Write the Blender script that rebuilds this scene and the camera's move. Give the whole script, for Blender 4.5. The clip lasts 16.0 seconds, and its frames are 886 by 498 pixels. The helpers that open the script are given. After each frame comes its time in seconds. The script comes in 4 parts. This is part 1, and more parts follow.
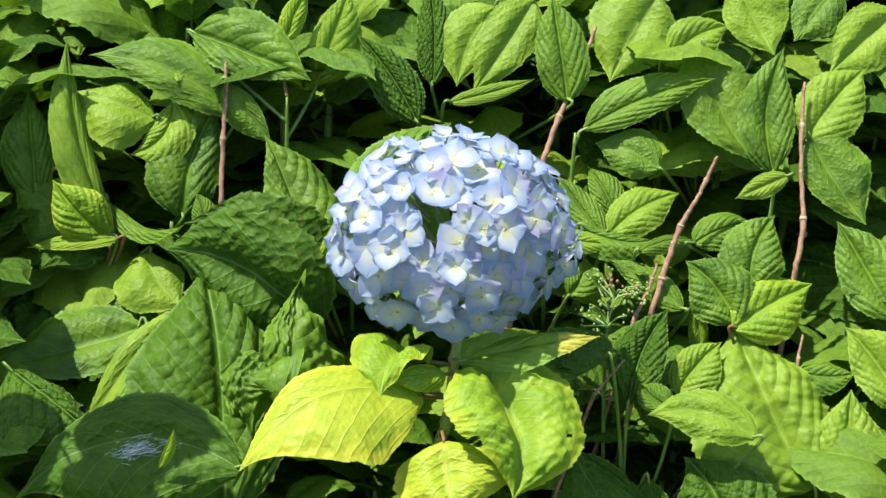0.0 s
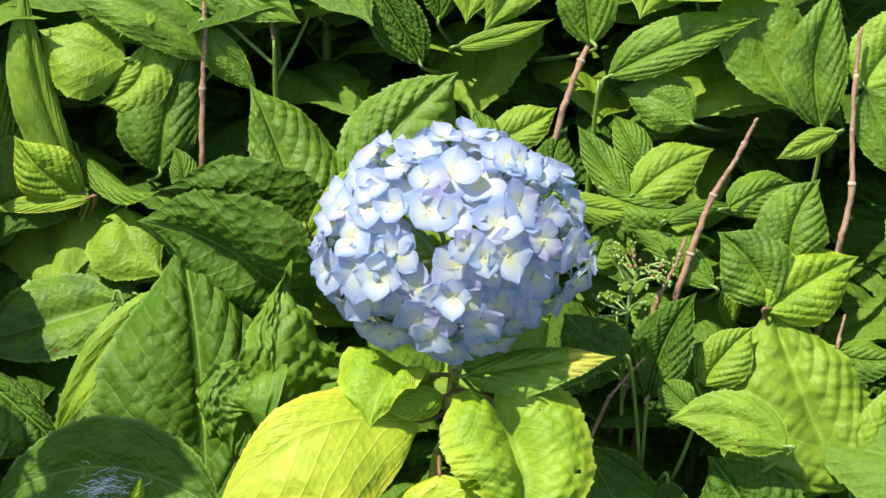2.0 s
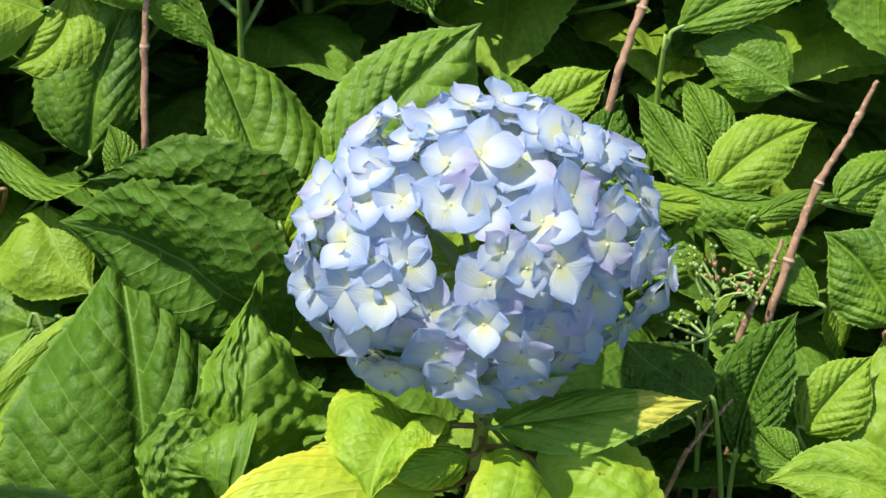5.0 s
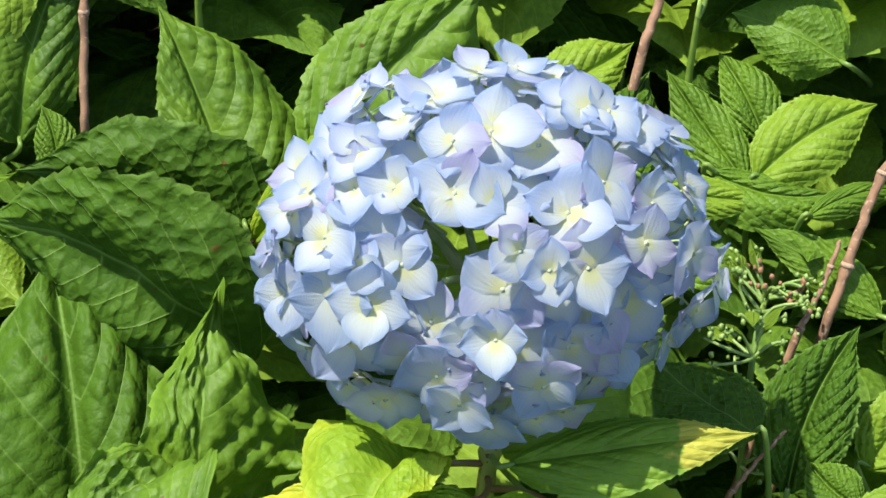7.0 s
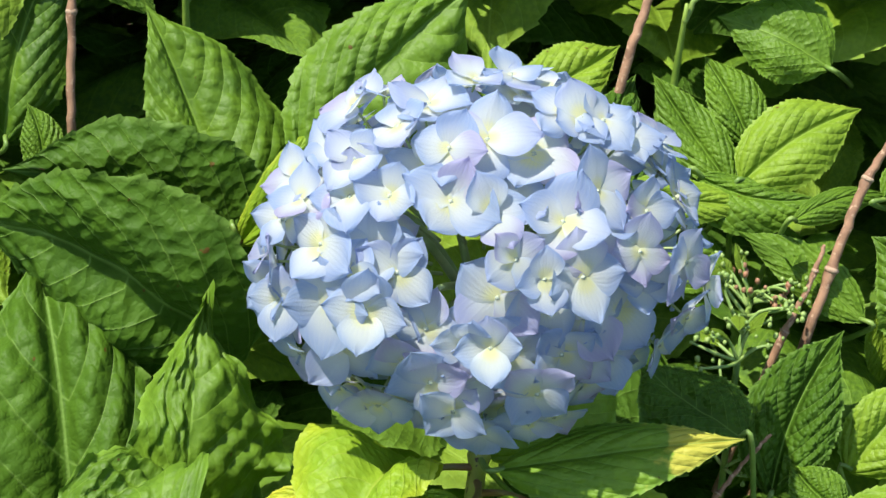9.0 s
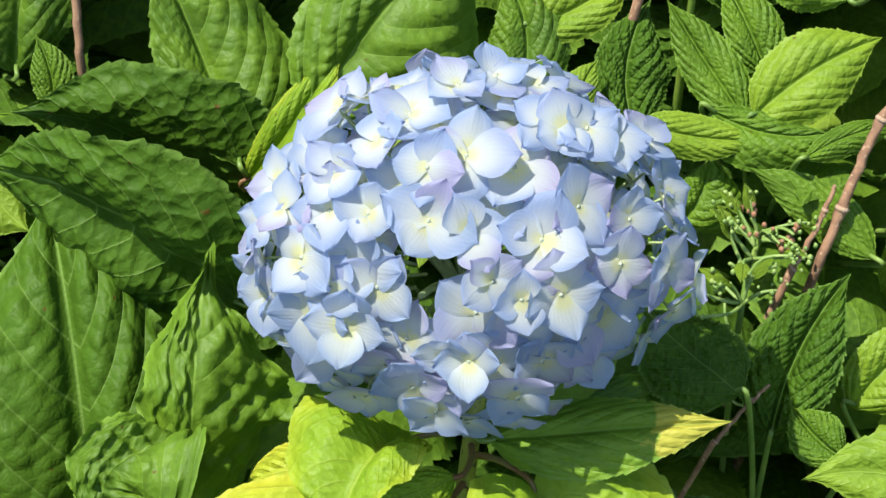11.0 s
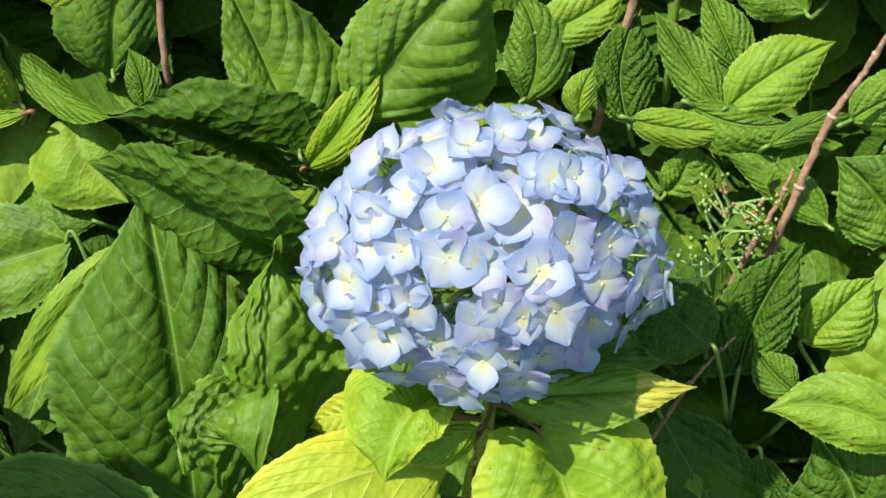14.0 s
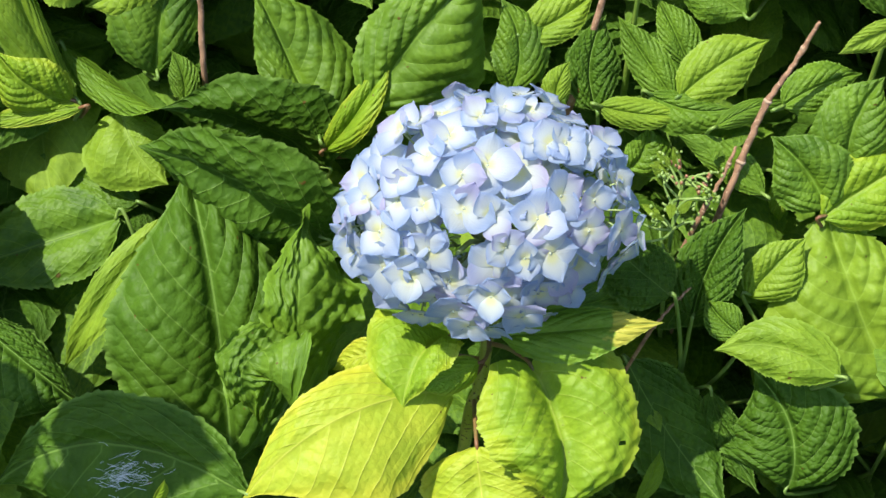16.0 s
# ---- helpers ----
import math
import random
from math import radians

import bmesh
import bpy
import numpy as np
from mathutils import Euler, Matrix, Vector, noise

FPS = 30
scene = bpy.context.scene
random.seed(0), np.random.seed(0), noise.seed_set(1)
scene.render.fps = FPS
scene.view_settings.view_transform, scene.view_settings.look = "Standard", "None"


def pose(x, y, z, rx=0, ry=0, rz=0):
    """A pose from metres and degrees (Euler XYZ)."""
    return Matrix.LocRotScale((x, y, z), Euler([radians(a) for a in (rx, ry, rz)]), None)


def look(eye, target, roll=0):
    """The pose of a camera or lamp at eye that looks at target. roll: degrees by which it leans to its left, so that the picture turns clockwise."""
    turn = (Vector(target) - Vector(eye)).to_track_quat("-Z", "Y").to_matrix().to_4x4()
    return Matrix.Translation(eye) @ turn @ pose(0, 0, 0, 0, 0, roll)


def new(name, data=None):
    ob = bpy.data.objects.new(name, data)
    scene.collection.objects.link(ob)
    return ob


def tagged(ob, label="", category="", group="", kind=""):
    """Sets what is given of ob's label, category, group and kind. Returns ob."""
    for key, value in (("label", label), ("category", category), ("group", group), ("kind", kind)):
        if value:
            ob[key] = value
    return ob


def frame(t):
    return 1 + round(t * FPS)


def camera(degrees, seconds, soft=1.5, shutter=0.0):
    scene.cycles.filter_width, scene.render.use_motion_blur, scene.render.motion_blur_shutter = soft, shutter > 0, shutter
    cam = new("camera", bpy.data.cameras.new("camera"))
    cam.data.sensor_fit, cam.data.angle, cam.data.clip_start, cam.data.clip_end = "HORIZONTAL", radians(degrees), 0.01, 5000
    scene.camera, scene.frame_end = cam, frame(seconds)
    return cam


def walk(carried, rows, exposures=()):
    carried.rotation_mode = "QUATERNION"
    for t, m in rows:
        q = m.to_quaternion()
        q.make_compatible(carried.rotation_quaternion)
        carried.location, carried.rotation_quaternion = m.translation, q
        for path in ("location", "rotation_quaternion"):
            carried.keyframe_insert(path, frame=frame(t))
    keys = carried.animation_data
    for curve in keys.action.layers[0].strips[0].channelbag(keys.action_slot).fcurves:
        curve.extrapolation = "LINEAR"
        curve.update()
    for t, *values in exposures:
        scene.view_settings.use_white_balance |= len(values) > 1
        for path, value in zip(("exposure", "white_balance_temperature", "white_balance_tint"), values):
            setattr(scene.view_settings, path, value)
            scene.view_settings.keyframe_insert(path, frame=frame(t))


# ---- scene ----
cam = camera(24, 16.0, soft=1.5)
PATH = [
    (0, (-0.0754, -1.2033, 1.3161), (-0.0277, -0.2787, 0.9382), 1.65),
    (0.5, (-0.0497, -1.1205, 1.3360), (-0.0209, -0.2098, 0.9239), 1.27),
    (1, (-0.0896, -1.0549, 1.3701), (-0.0322, -0.1654, 0.9168), 2.08),
    (1.5, (-0.0759, -0.9794, 1.4943), (-0.0272, -0.1450, 0.9452), 2.26),
    (2, (-0.0327, -0.9458, 1.4969), (-0.0147, -0.1259, 0.9247), 1.30),
    (2.5, (-0.0137, -0.9112, 1.5051), (-0.0120, -0.1053, 0.9130), 0.62),
    (3, (-0.0581, -0.8472, 1.4370), (-0.0237, -0.0347, 0.8551), 1.87),
    (3.5, (-0.0606, -0.7777, 1.3852), (-0.0230, 0.0361, 0.8053), 1.81),
    (4, (-0.0684, -0.7461, 1.3601), (-0.0244, 0.0695, 0.7832), 1.98),
    (4.5, (-0.0477, -0.7494, 1.3651), (-0.0214, 0.0684, 0.7902), 1.30),
    (5, (-0.0443, -0.6886, 1.3213), (-0.0183, 0.1312, 0.7493), 1.27),
    (7.5, (-0.0580, -0.5655, 1.2219), (-0.0058, 0.2620, 0.6629), 2.14),
    (8, (-0.0681, -0.5634, 1.2182), (-0.0025, 0.2644, 0.6611), 2.60),
    (8.5, (-0.0830, -0.5601, 1.2247), (-0.0017, 0.2633, 0.6631), 3.43),
    (9, (-0.0674, -0.5627, 1.2344), (-0.0005, 0.2566, 0.6649), 3.20),
    (11.5, (-0.0131, -0.4656, 1.3933), (-0.0184, 0.1886, 0.6370), -0.25),
    (12, (-0.0093, -0.4758, 1.4489), (-0.0229, 0.1479, 0.6674), -1.11),
    (12.5, (-0.0102, -0.4729, 1.4957), (-0.0288, 0.1210, 0.6914), -1.76),
    (13, (-0.0059, -0.4709, 1.5281), (-0.0294, 0.1051, 0.7110), -2.19),
    (13.5, (-0.0009, -0.4738, 1.5468), (-0.0288, 0.0956, 0.7253), -2.57),
    (14, (0.0027, -0.4831, 1.5674), (-0.0268, 0.0840, 0.7442), -2.75),
    (14.5, (-0.0035, -0.4931, 1.5809), (-0.0243, 0.0733, 0.7570), -2.17),
    (15, (0.0081, -0.4994, 1.6131), (-0.0221, 0.0532, 0.7802), -3.21),
    (15.5, (-0.0256, -0.5628, 1.6454), (-0.0257, 0.0120, 0.8271), -0.88),
    (16, (-0.0564, -0.6344, 1.6799), (-0.0314, -0.0376, 0.8779), 0.88),
]
walk(cam, [(t, look(eye, target, roll)) for t, eye, target, roll in PATH],
     exposures=[(0, 1.0), (1.5, 1.0), (3, 0.96), (4, 0.88), (5, 0.86), (8, 0.87), (9, 0.86), (11.5, 0.80), (13, 0.80), (16, 0.84)])

# ---- world, sun, exposure ----
SUN_EL, SUN_AZ = radians(67), radians(-76)      # azimuth from the -y side towards +x
world = bpy.data.worlds.new("sky")
scene.world = world
world.use_nodes = True
wn = world.node_tree
sky = wn.nodes.new("ShaderNodeTexSky")
sky.sky_type = "NISHITA"
sky.sun_disc = False
sky.sun_elevation = SUN_EL
sky.sun_rotation = math.pi - SUN_AZ
wn.links.new(sky.outputs[0], wn.nodes["Background"].inputs[0])
wn.nodes["Background"].inputs[1].default_value = 0.15
sun_data = bpy.data.lights.new("sun", "SUN")
sun_data.energy, sun_data.angle, sun_data.color = 5.0, radians(0.53), (1.0, 0.955, 0.88)
sun = new("sun", sun_data)
to_sun = Vector((math.sin(SUN_AZ) * math.cos(SUN_EL), -math.cos(SUN_AZ) * math.cos(SUN_EL), math.sin(SUN_EL)))
sun.matrix_world = look(to_sun * 5, (0, 0, 0))

# ---- materials ----


def material(name):
    m = bpy.data.materials.new(name)
    m.use_nodes = True
    nt = m.node_tree
    return m, nt, nt.nodes["Principled BSDF"], nt.nodes["Material Output"]


def node(nt, kind, **sets):
    n = nt.nodes.new(kind)
    for k, v in sets.items():
        if k in ("operation", "blend_type", "data_type", "interpolation_type", "feature", "noise_dimensions", "use_clamp"):
            if k == "operation":
                n.operation = v
            elif k == "blend_type":
                n.blend_type = v
            elif k == "data_type":
                n.data_type = v
            elif k == "interpolation_type":
                n.interpolation_type = v
            elif k == "feature":
                n.feature = v
            elif k == "use_clamp":
                n.use_clamp = v
    return n


def calc(nt, op, a, b=None, c=None):
    n = node(nt, "ShaderNodeMath", operation=op)
    for i, x in enumerate((a, b, c)):
        if x is None:
            continue
        if isinstance(x, (int, float)):
            n.inputs[i].default_value = x
        else:
            nt.links.new(x, n.inputs[i])
    return n.outputs[0]


def step(nt, x, lo, hi, a=0.0, b=1.0):
    n = node(nt, "ShaderNodeMapRange", interpolation_type="SMOOTHSTEP")
    nt.links.new(x, n.inputs[0])
    for i, v in enumerate((lo, hi, a, b)):
        n.inputs[i + 1].default_value = v
    return n.outputs[0]


def blend(nt, fac, a, b, kind="MIX"):
    n = node(nt, "ShaderNodeMix", data_type="RGBA", blend_type=kind)
    for sock, x in ((n.inputs[0], fac), (n.inputs[6], a), (n.inputs[7], b)):
        if isinstance(x, (int, float)):
            sock.default_value = x
        elif isinstance(x, tuple):
            sock.default_value = (*x, 1)
        else:
            nt.links.new(x, sock)
    return n.outputs[2]


def noise_tex(nt, scale, detail=3.0, rough=0.55, coords="Object"):
    tc = nt.nodes.new("ShaderNodeTexCoord")
    n = nt.nodes.new("ShaderNodeTexNoise")
    nt.links.new(tc.outputs[coords], n.inputs["Vector"])
    n.inputs["Scale"].default_value, n.inputs["Detail"].default_value, n.inputs["Roughness"].default_value = scale, detail, rough
    return n.outputs["Fac"]


def bump(nt, bsdf, height, strength, distance):
    b = nt.nodes.new("ShaderNodeBump")
    b.inputs["Strength"].default_value, b.inputs["Distance"].default_value = strength, distance
    nt.links.new(height, b.inputs["Height"])
    nt.links.new(b.outputs[0], bsdf.inputs["Normal"])
    return b.outputs[0]


VEINS = 7.0


def leaf_material(name, body, young, vein, through_light, rim=None, patch=None, gloss=0.28, quilt=0.45, ridge=1.0, depth=0.0013):
    """A thin, slightly glossy blade: net of veins, mottling, light passing through."""
    m, nt, bsdf, out = material(name)
    uv = nt.nodes.new("ShaderNodeUVMap")
    sep = nt.nodes.new("ShaderNodeSeparateXYZ")
    nt.links.new(uv.outputs[0], sep.inputs[0])
    s = sep.outputs[0]
    v = calc(nt, "ABSOLUTE", calc(nt, "MULTIPLY_ADD", sep.outputs[1], 2.0, -1.0))
    vein_uv = nt.nodes.new("ShaderNodeUVMap")
    vein_uv.uv_map = "VeinMap"
    vein_sep = nt.nodes.new("ShaderNodeSeparateXYZ")
    nt.links.new(vein_uv.outputs[0], vein_sep.inputs[0])
    across = vein_sep.outputs[1]
    phase = calc(nt, "MULTIPLY", vein_sep.outputs[0], 10.0)
    gap = calc(nt, "ABSOLUTE", calc(nt, "SUBTRACT", calc(nt, "FRACT", calc(nt, "ADD", phase, 20.5)), 0.5))
    lateral = calc(nt, "MULTIPLY", step(nt, gap, 0.0, 0.05, 1.0, 0.0), step(nt, v, 0.75, 1.0, 1.0, 0.0))
    rib = step(nt, across, 0.004, 0.022, 1.0, 0.0)
    veins = calc(nt, "MAXIMUM", calc(nt, "MULTIPLY", lateral, 0.8), rib)
    info = nt.nodes.new("ShaderNodeObjectInfo")
    mottle = step(nt, noise_tex(nt, 45, 4), 0.35, 0.68)
    fine = noise_tex(nt, 420, 3)
    colour = blend(nt, calc(nt, "MULTIPLY", mottle, 0.75), body, young)
    colour = blend(nt, calc(nt, "MULTIPLY", info.outputs["Random"], 0.55), colour, young)
    colour = blend(nt, step(nt, fine, 0.3, 0.75, 0.0, 0.22), colour, tuple(c * 0.55 for c in body))
    if rim:
        edge = calc(nt, "ADD", v, calc(nt, "MULTIPLY", noise_tex(nt, 60, 3), 0.7))
        colour = blend(nt, step(nt, edge, 1.0, 1.5), colour, rim)
    if patch:
        # yellowed end of the blade
        yellow = step(nt, calc(nt, "ADD", s, calc(nt, "MULTIPLY", noise_tex(nt, 110, 4), 0.5)), 0.90, 0.97)
        colour = blend(nt, yellow, colour, patch)
    colour = blend(nt, calc(nt, "MULTIPLY", calc(nt, "MAXIMUM", veins, step(nt, v, 0.94, 1.0, 0.0, 0.7)), 0.62), colour, vein)
    specks = step(nt, noise_tex(nt, 150, 2), 0.735, 0.76)
    colour = blend(nt, calc(nt, "MULTIPLY", specks, 0.8), colour, (0.10, 0.045, 0.012))
    nt.links.new(colour, bsdf.inputs["Base Color"])
    bsdf.inputs["Roughness"].default_value = 0.55
    bsdf.inputs["Specular IOR Level"].default_value = gloss
    tc = nt.nodes.new("ShaderNodeTexCoord")
    cells = node(nt, "ShaderNodeTexVoronoi", feature="DISTANCE_TO_EDGE")
    cells.inputs["Scale"].default_value = 330
    nt.links.new(tc.outputs["Object"], cells.inputs["Vector"])
    net = step(nt, cells.outputs["Distance"], 0.0, 0.25)
    # blistered surface between the veins: domes, smaller cells, fine grain
    dome = calc(nt, "MULTIPLY", calc(nt, "POWER", calc(nt, "MULTIPLY", gap, 2.0), 0.55), calc(nt, "MULTIPLY", step(nt, v, 0.85, 1.0, 1.0, 0.4), step(nt, across, 0.0, 0.10)))
    big = node(nt, "ShaderNodeTexVoronoi", feature="SMOOTH_F1")
    big.inputs["Scale"].default_value, big.inputs["Smoothness"].default_value = 1.0, 0.35
    ladder = nt.nodes.new("ShaderNodeCombineXYZ")
    along = calc(nt, "MULTIPLY_ADD", across, 0.22, calc(nt, "MULTIPLY", s, 0.82))
    nt.links.new(calc(nt, "MULTIPLY", phase, 2.2), ladder.inputs[0])
    nt.links.new(calc(nt, "MULTIPLY", along, 30.0), ladder.inputs[1])
    nt.links.new(ladder.outputs[0], big.inputs["Vector"])
    blister = calc(nt, "MULTIPLY", calc(nt, "SUBTRACT", 1.0, calc(nt, "POWER", big.outputs["Distance"], 2.0)), step(nt, across, 0.02, 0.12))
    height = calc(nt, "ADD", calc(nt, "MULTIPLY", dome, ridge), calc(nt, "MULTIPLY", blister, quilt))
    height = calc(nt, "ADD", height, calc(nt, "ADD", calc(nt, "MULTIPLY", net, 0.05), calc(nt, "MULTIPLY", fine, 0.09)))
    height = calc(nt, "SUBTRACT", height, calc(nt, "MULTIPLY", rib, 0.15))
    normal = bump(nt, bsdf, height, 0.85, depth)
    glow = nt.nodes.new("ShaderNodeBsdfTranslucent")
    nt.links.new(blend(nt, 1.0, colour, (1.0, 1.15, 0.55), "MULTIPLY"), glow.inputs[0])
    nt.links.new(normal, glow.inputs["Normal"])
    mix = nt.nodes.new("ShaderNodeMixShader")
    mix.inputs[0].default_value = through_light
    nt.links.new(bsdf.outputs[0], mix.inputs[1])
    nt.links.new(glow.outputs[0], mix.inputs[2])
    nt.links.new(mix.outputs[0], out.inputs[0])
    return m


# deep green of mature leaves; its colour also stands in for shade on some
MATURE_SHADED = leaf_material("leaf_mature_shaded_green", (0.037, 0.088, 0.007), (0.066, 0.140, 0.010), (0.16, 0.27, 0.05), 0.18, gloss=0.14, quilt=1.0, ridge=0.8, depth=0.0022)
GREEN = leaf_material("leaf_green", (0.056, 0.126, 0.009), (0.140, 0.254, 0.015), (0.18, 0.31, 0.035), 0.28, quilt=0.6, ridge=0.6)
LIGHT = leaf_material("leaf_young_green", (0.128, 0.228, 0.014), (0.232, 0.350, 0.024), (0.26, 0.39, 0.05), 0.32, quilt=0.45, ridge=0.5)
LIME = leaf_material("leaf_lime", (0.160, 0.285, 0.014), (0.255, 0.375, 0.018), (0.29, 0.39, 0.05), 0.32, quilt=0.6, ridge=0.6, rim=(0.33, 0.40, 0.02))
YELLOW = leaf_material("leaf_yellow", (0.285, 0.385, 0.022), (0.400, 0.450, 0.030), (0.46, 0.49, 0.07), 0.30, rim=(0.46, 0.45, 0.030))
SPOTTED = leaf_material("leaf_yellow_tipped", (0.110, 0.215, 0.016), (0.170, 0.290, 0.020), (0.18, 0.30, 0.05), 0.26, ridge=0.5, patch=(0.40, 0.38, 0.05))


def sepal_material():
    m, nt, bsdf, out = material("sepal_blue")
    uv = nt.nodes.new("ShaderNodeUVMap")
    sep = nt.nodes.new("ShaderNodeSeparateXYZ")
    nt.links.new(uv.outputs[0], sep.inputs[0])
    r, v = sep.outputs[0], calc(nt, "MULTIPLY_ADD", sep.outputs[1], 2.0, -1.0)
    info = nt.nodes.new("ShaderNodeObjectInfo")
    wobble = calc(nt, "MULTIPLY", noise_tex(nt, 180, 3), 0.35)
    reach = calc(nt, "ADD", calc(nt, "ADD", r, wobble), calc(nt, "MULTIPLY", calc(nt, "POWER", calc(nt, "ABSOLUTE", v), 2.0), 0.42))
    reach = calc(nt, "ADD", reach, calc(nt, "MULTIPLY", calc(nt, "SUBTRACT", info.outputs["Random"], 0.5), 0.30))
    blue = blend(nt, step(nt, calc(nt, "FRACT", calc(nt, "MULTIPLY", info.outputs["Random"], 7.3)), 0.55, 1.0), (0.36, 0.46, 0.66), (0.475, 0.45, 0.645))
    pale = blend(nt, step(nt, reach, 0.24, 0.52), (0.78, 0.78, 0.42), (0.69, 0.73, 0.69))
    colour = blend(nt, step(nt, reach, 0.46, 1.10), pale, blue)
    tc = nt.nodes.new("ShaderNodeTexCoord")
    rays = calc(nt, "SINE", calc(nt, "MULTIPLY", calc(nt, "DIVIDE", v, calc(nt, "ADD", calc(nt, "MULTIPLY", r, 0.4), 0.6)), 26.0))
    streak = calc(nt, "MULTIPLY", step(nt, rays, 0.3, 1.0), calc(nt, "MULTIPLY", noise_tex(nt, 260, 2), 0.35))
    colour = blend(nt, streak, colour, (0.56, 0.61, 0.69))
    nt.links.new(colour, bsdf.inputs["Base Color"])
    bsdf.inputs["Roughness"].default_value = 0.55
    bsdf.inputs["Specular IOR Level"].default_value = 0.25
    height = calc(nt, "ADD", calc(nt, "MULTIPLY", rays, 0.30), noise_tex(nt, 500, 2))
    normal = bump(nt, bsdf, height, 0.35, 0.0003)
    glow = nt.nodes.new("ShaderNodeBsdfTranslucent")
    nt.links.new(colour, glow.inputs[0])
    nt.links.new(normal, glow.inputs["Normal"])
    mix = nt.nodes.new("ShaderNodeMixShader")
    mix.inputs[0].default_value = 0.62
    nt.links.new(bsdf.outputs[0], mix.inputs[1])
    nt.links.new(glow.outputs[0], mix.inputs[2])
    nt.links.new(mix.outputs[0], out.inputs[0])
    return m


def stalk_material(name, body, other, spots=None, scale=60, rough=0.5):
    m, nt, bsdf, out = material(name)
    colour = blend(nt, step(nt, noise_tex(nt, scale, 4), 0.35, 0.7), body, other)
    if spots:
        colour = blend(nt, step(nt, noise_tex(nt, 420, 1), 0.62, 0.66), colour, spots)
    nt.links.new(colour, bsdf.inputs["Base Color"])
    bsdf.inputs["Roughness"].default_value = rough
    bump(nt, bsdf, noise_tex(nt, scale * 9, 3), 0.4, 0.0006)
    return m


SEPAL = sepal_material()
STALK = stalk_material("stalk_green", (0.09, 0.17, 0.025), (0.17, 0.25, 0.045))
YOUNG_STALK = stalk_material("stalk_young", (0.13, 0.22, 0.025), (0.21, 0.31, 0.045))
SPOTTED_STALK = stalk_material("stalk_spotted", (0.20, 0.235, 0.03), (0.27, 0.29, 0.05), spots=(0.05, 0.02, 0.012))
RED_STALK = stalk_material("petiole_reddish", (0.17, 0.075, 0.035), (0.16, 0.13, 0.035))
PEDICEL = stalk_material("pedicel_pale", (0.17, 0.26, 0.07), (0.27, 0.34, 0.14))
EYE = stalk_material("flower_eye", (0.27, 0.33, 0.28), (0.42, 0.44, 0.26), scale=700)
BARK = stalk_material("twig_bark", (0.29, 0.165, 0.09), (0.16, 0.085, 0.045), spots=(0.35, 0.23, 0.14), scale=140, rough=0.75)
WEBBING = stalk_material("web_threads", (0.62, 0.68, 0.74), (0.74, 0.78, 0.82), scale=500, rough=0.4)
PALE_BARK = stalk_material("twig_node", (0.40, 0.29, 0.19), (0.27, 0.17, 0.10), scale=220, rough=0.8)
SEED_GREEN = stalk_material("seed_green", (0.14, 0.24, 0.05), (0.25, 0.34, 0.09), scale=300)
SEED_RED = stalk_material("seed_red", (0.29, 0.13, 0.07), (0.20, 0.13, 0.055), scale=300)


def soil_material():
    m, nt, bsdf, out = material("soil")
    n1, n2 = noise_tex(nt, 9, 6), noise_tex(nt, 90, 5)
    colour = blend(nt, step(nt, n1, 0.3, 0.7), (0.016, 0.011, 0.006), (0.032, 0.021, 0.012))
    colour = blend(nt, step(nt, n2, 0.55, 0.75), colour, (0.048, 0.031, 0.017))
    nt.links.new(colour, bsdf.inputs["Base Color"])
    bsdf.inputs["Roughness"].default_value = 0.95
    bsdf.inputs["Specular IOR Level"].default_value = 0.08
    bump(nt, bsdf, n2, 0.8, 0.01)
    return m


SOIL = soil_material()

# ---- mesh tools ----
HEART = Vector((0, 0, 0.85))                     # all plant measures below are centimetres from here


def cm(v):
    return HEART + Vector(v) / 100


def add_uvs(me, uvs):
    """One or two UV maps from two or four columns: place on the blade, and phase of the side veins."""
    uvs = np.asarray(uvs, dtype=np.float32)
    loops = np.empty(len(me.loops), dtype=np.int32)
    me.loops.foreach_get("vertex_index", loops)
    for k, name in enumerate(("UVMap", "VeinMap")[:uvs.shape[1] // 2]):
        layer = me.uv_layers.new(name=name)
        layer.data.foreach_set("uv", uvs[loops, 2 * k:2 * k + 2].ravel())


def mesh_object(name, verts, faces, mat, parent=None, uvs=None, label=""):
    me = bpy.data.meshes.new(name)
    me.from_pydata([tuple(v) for v in verts], [], faces)
    if uvs is not None:
        add_uvs(me, uvs)
    me.polygons.foreach_set("use_smooth", [True] * len(me.polygons))
    me.materials.append(mat)
    me.update()
    ob = new(name, me)
    if parent is not None:
        ob.parent = parent
    if label:
        tagged(ob, label)
    return ob


def thing(name, place, label, category, group=""):
    ob = new(name)
    ob.empty_display_size = 0.02
    ob.location = place
    return tagged(ob, label, category, group)


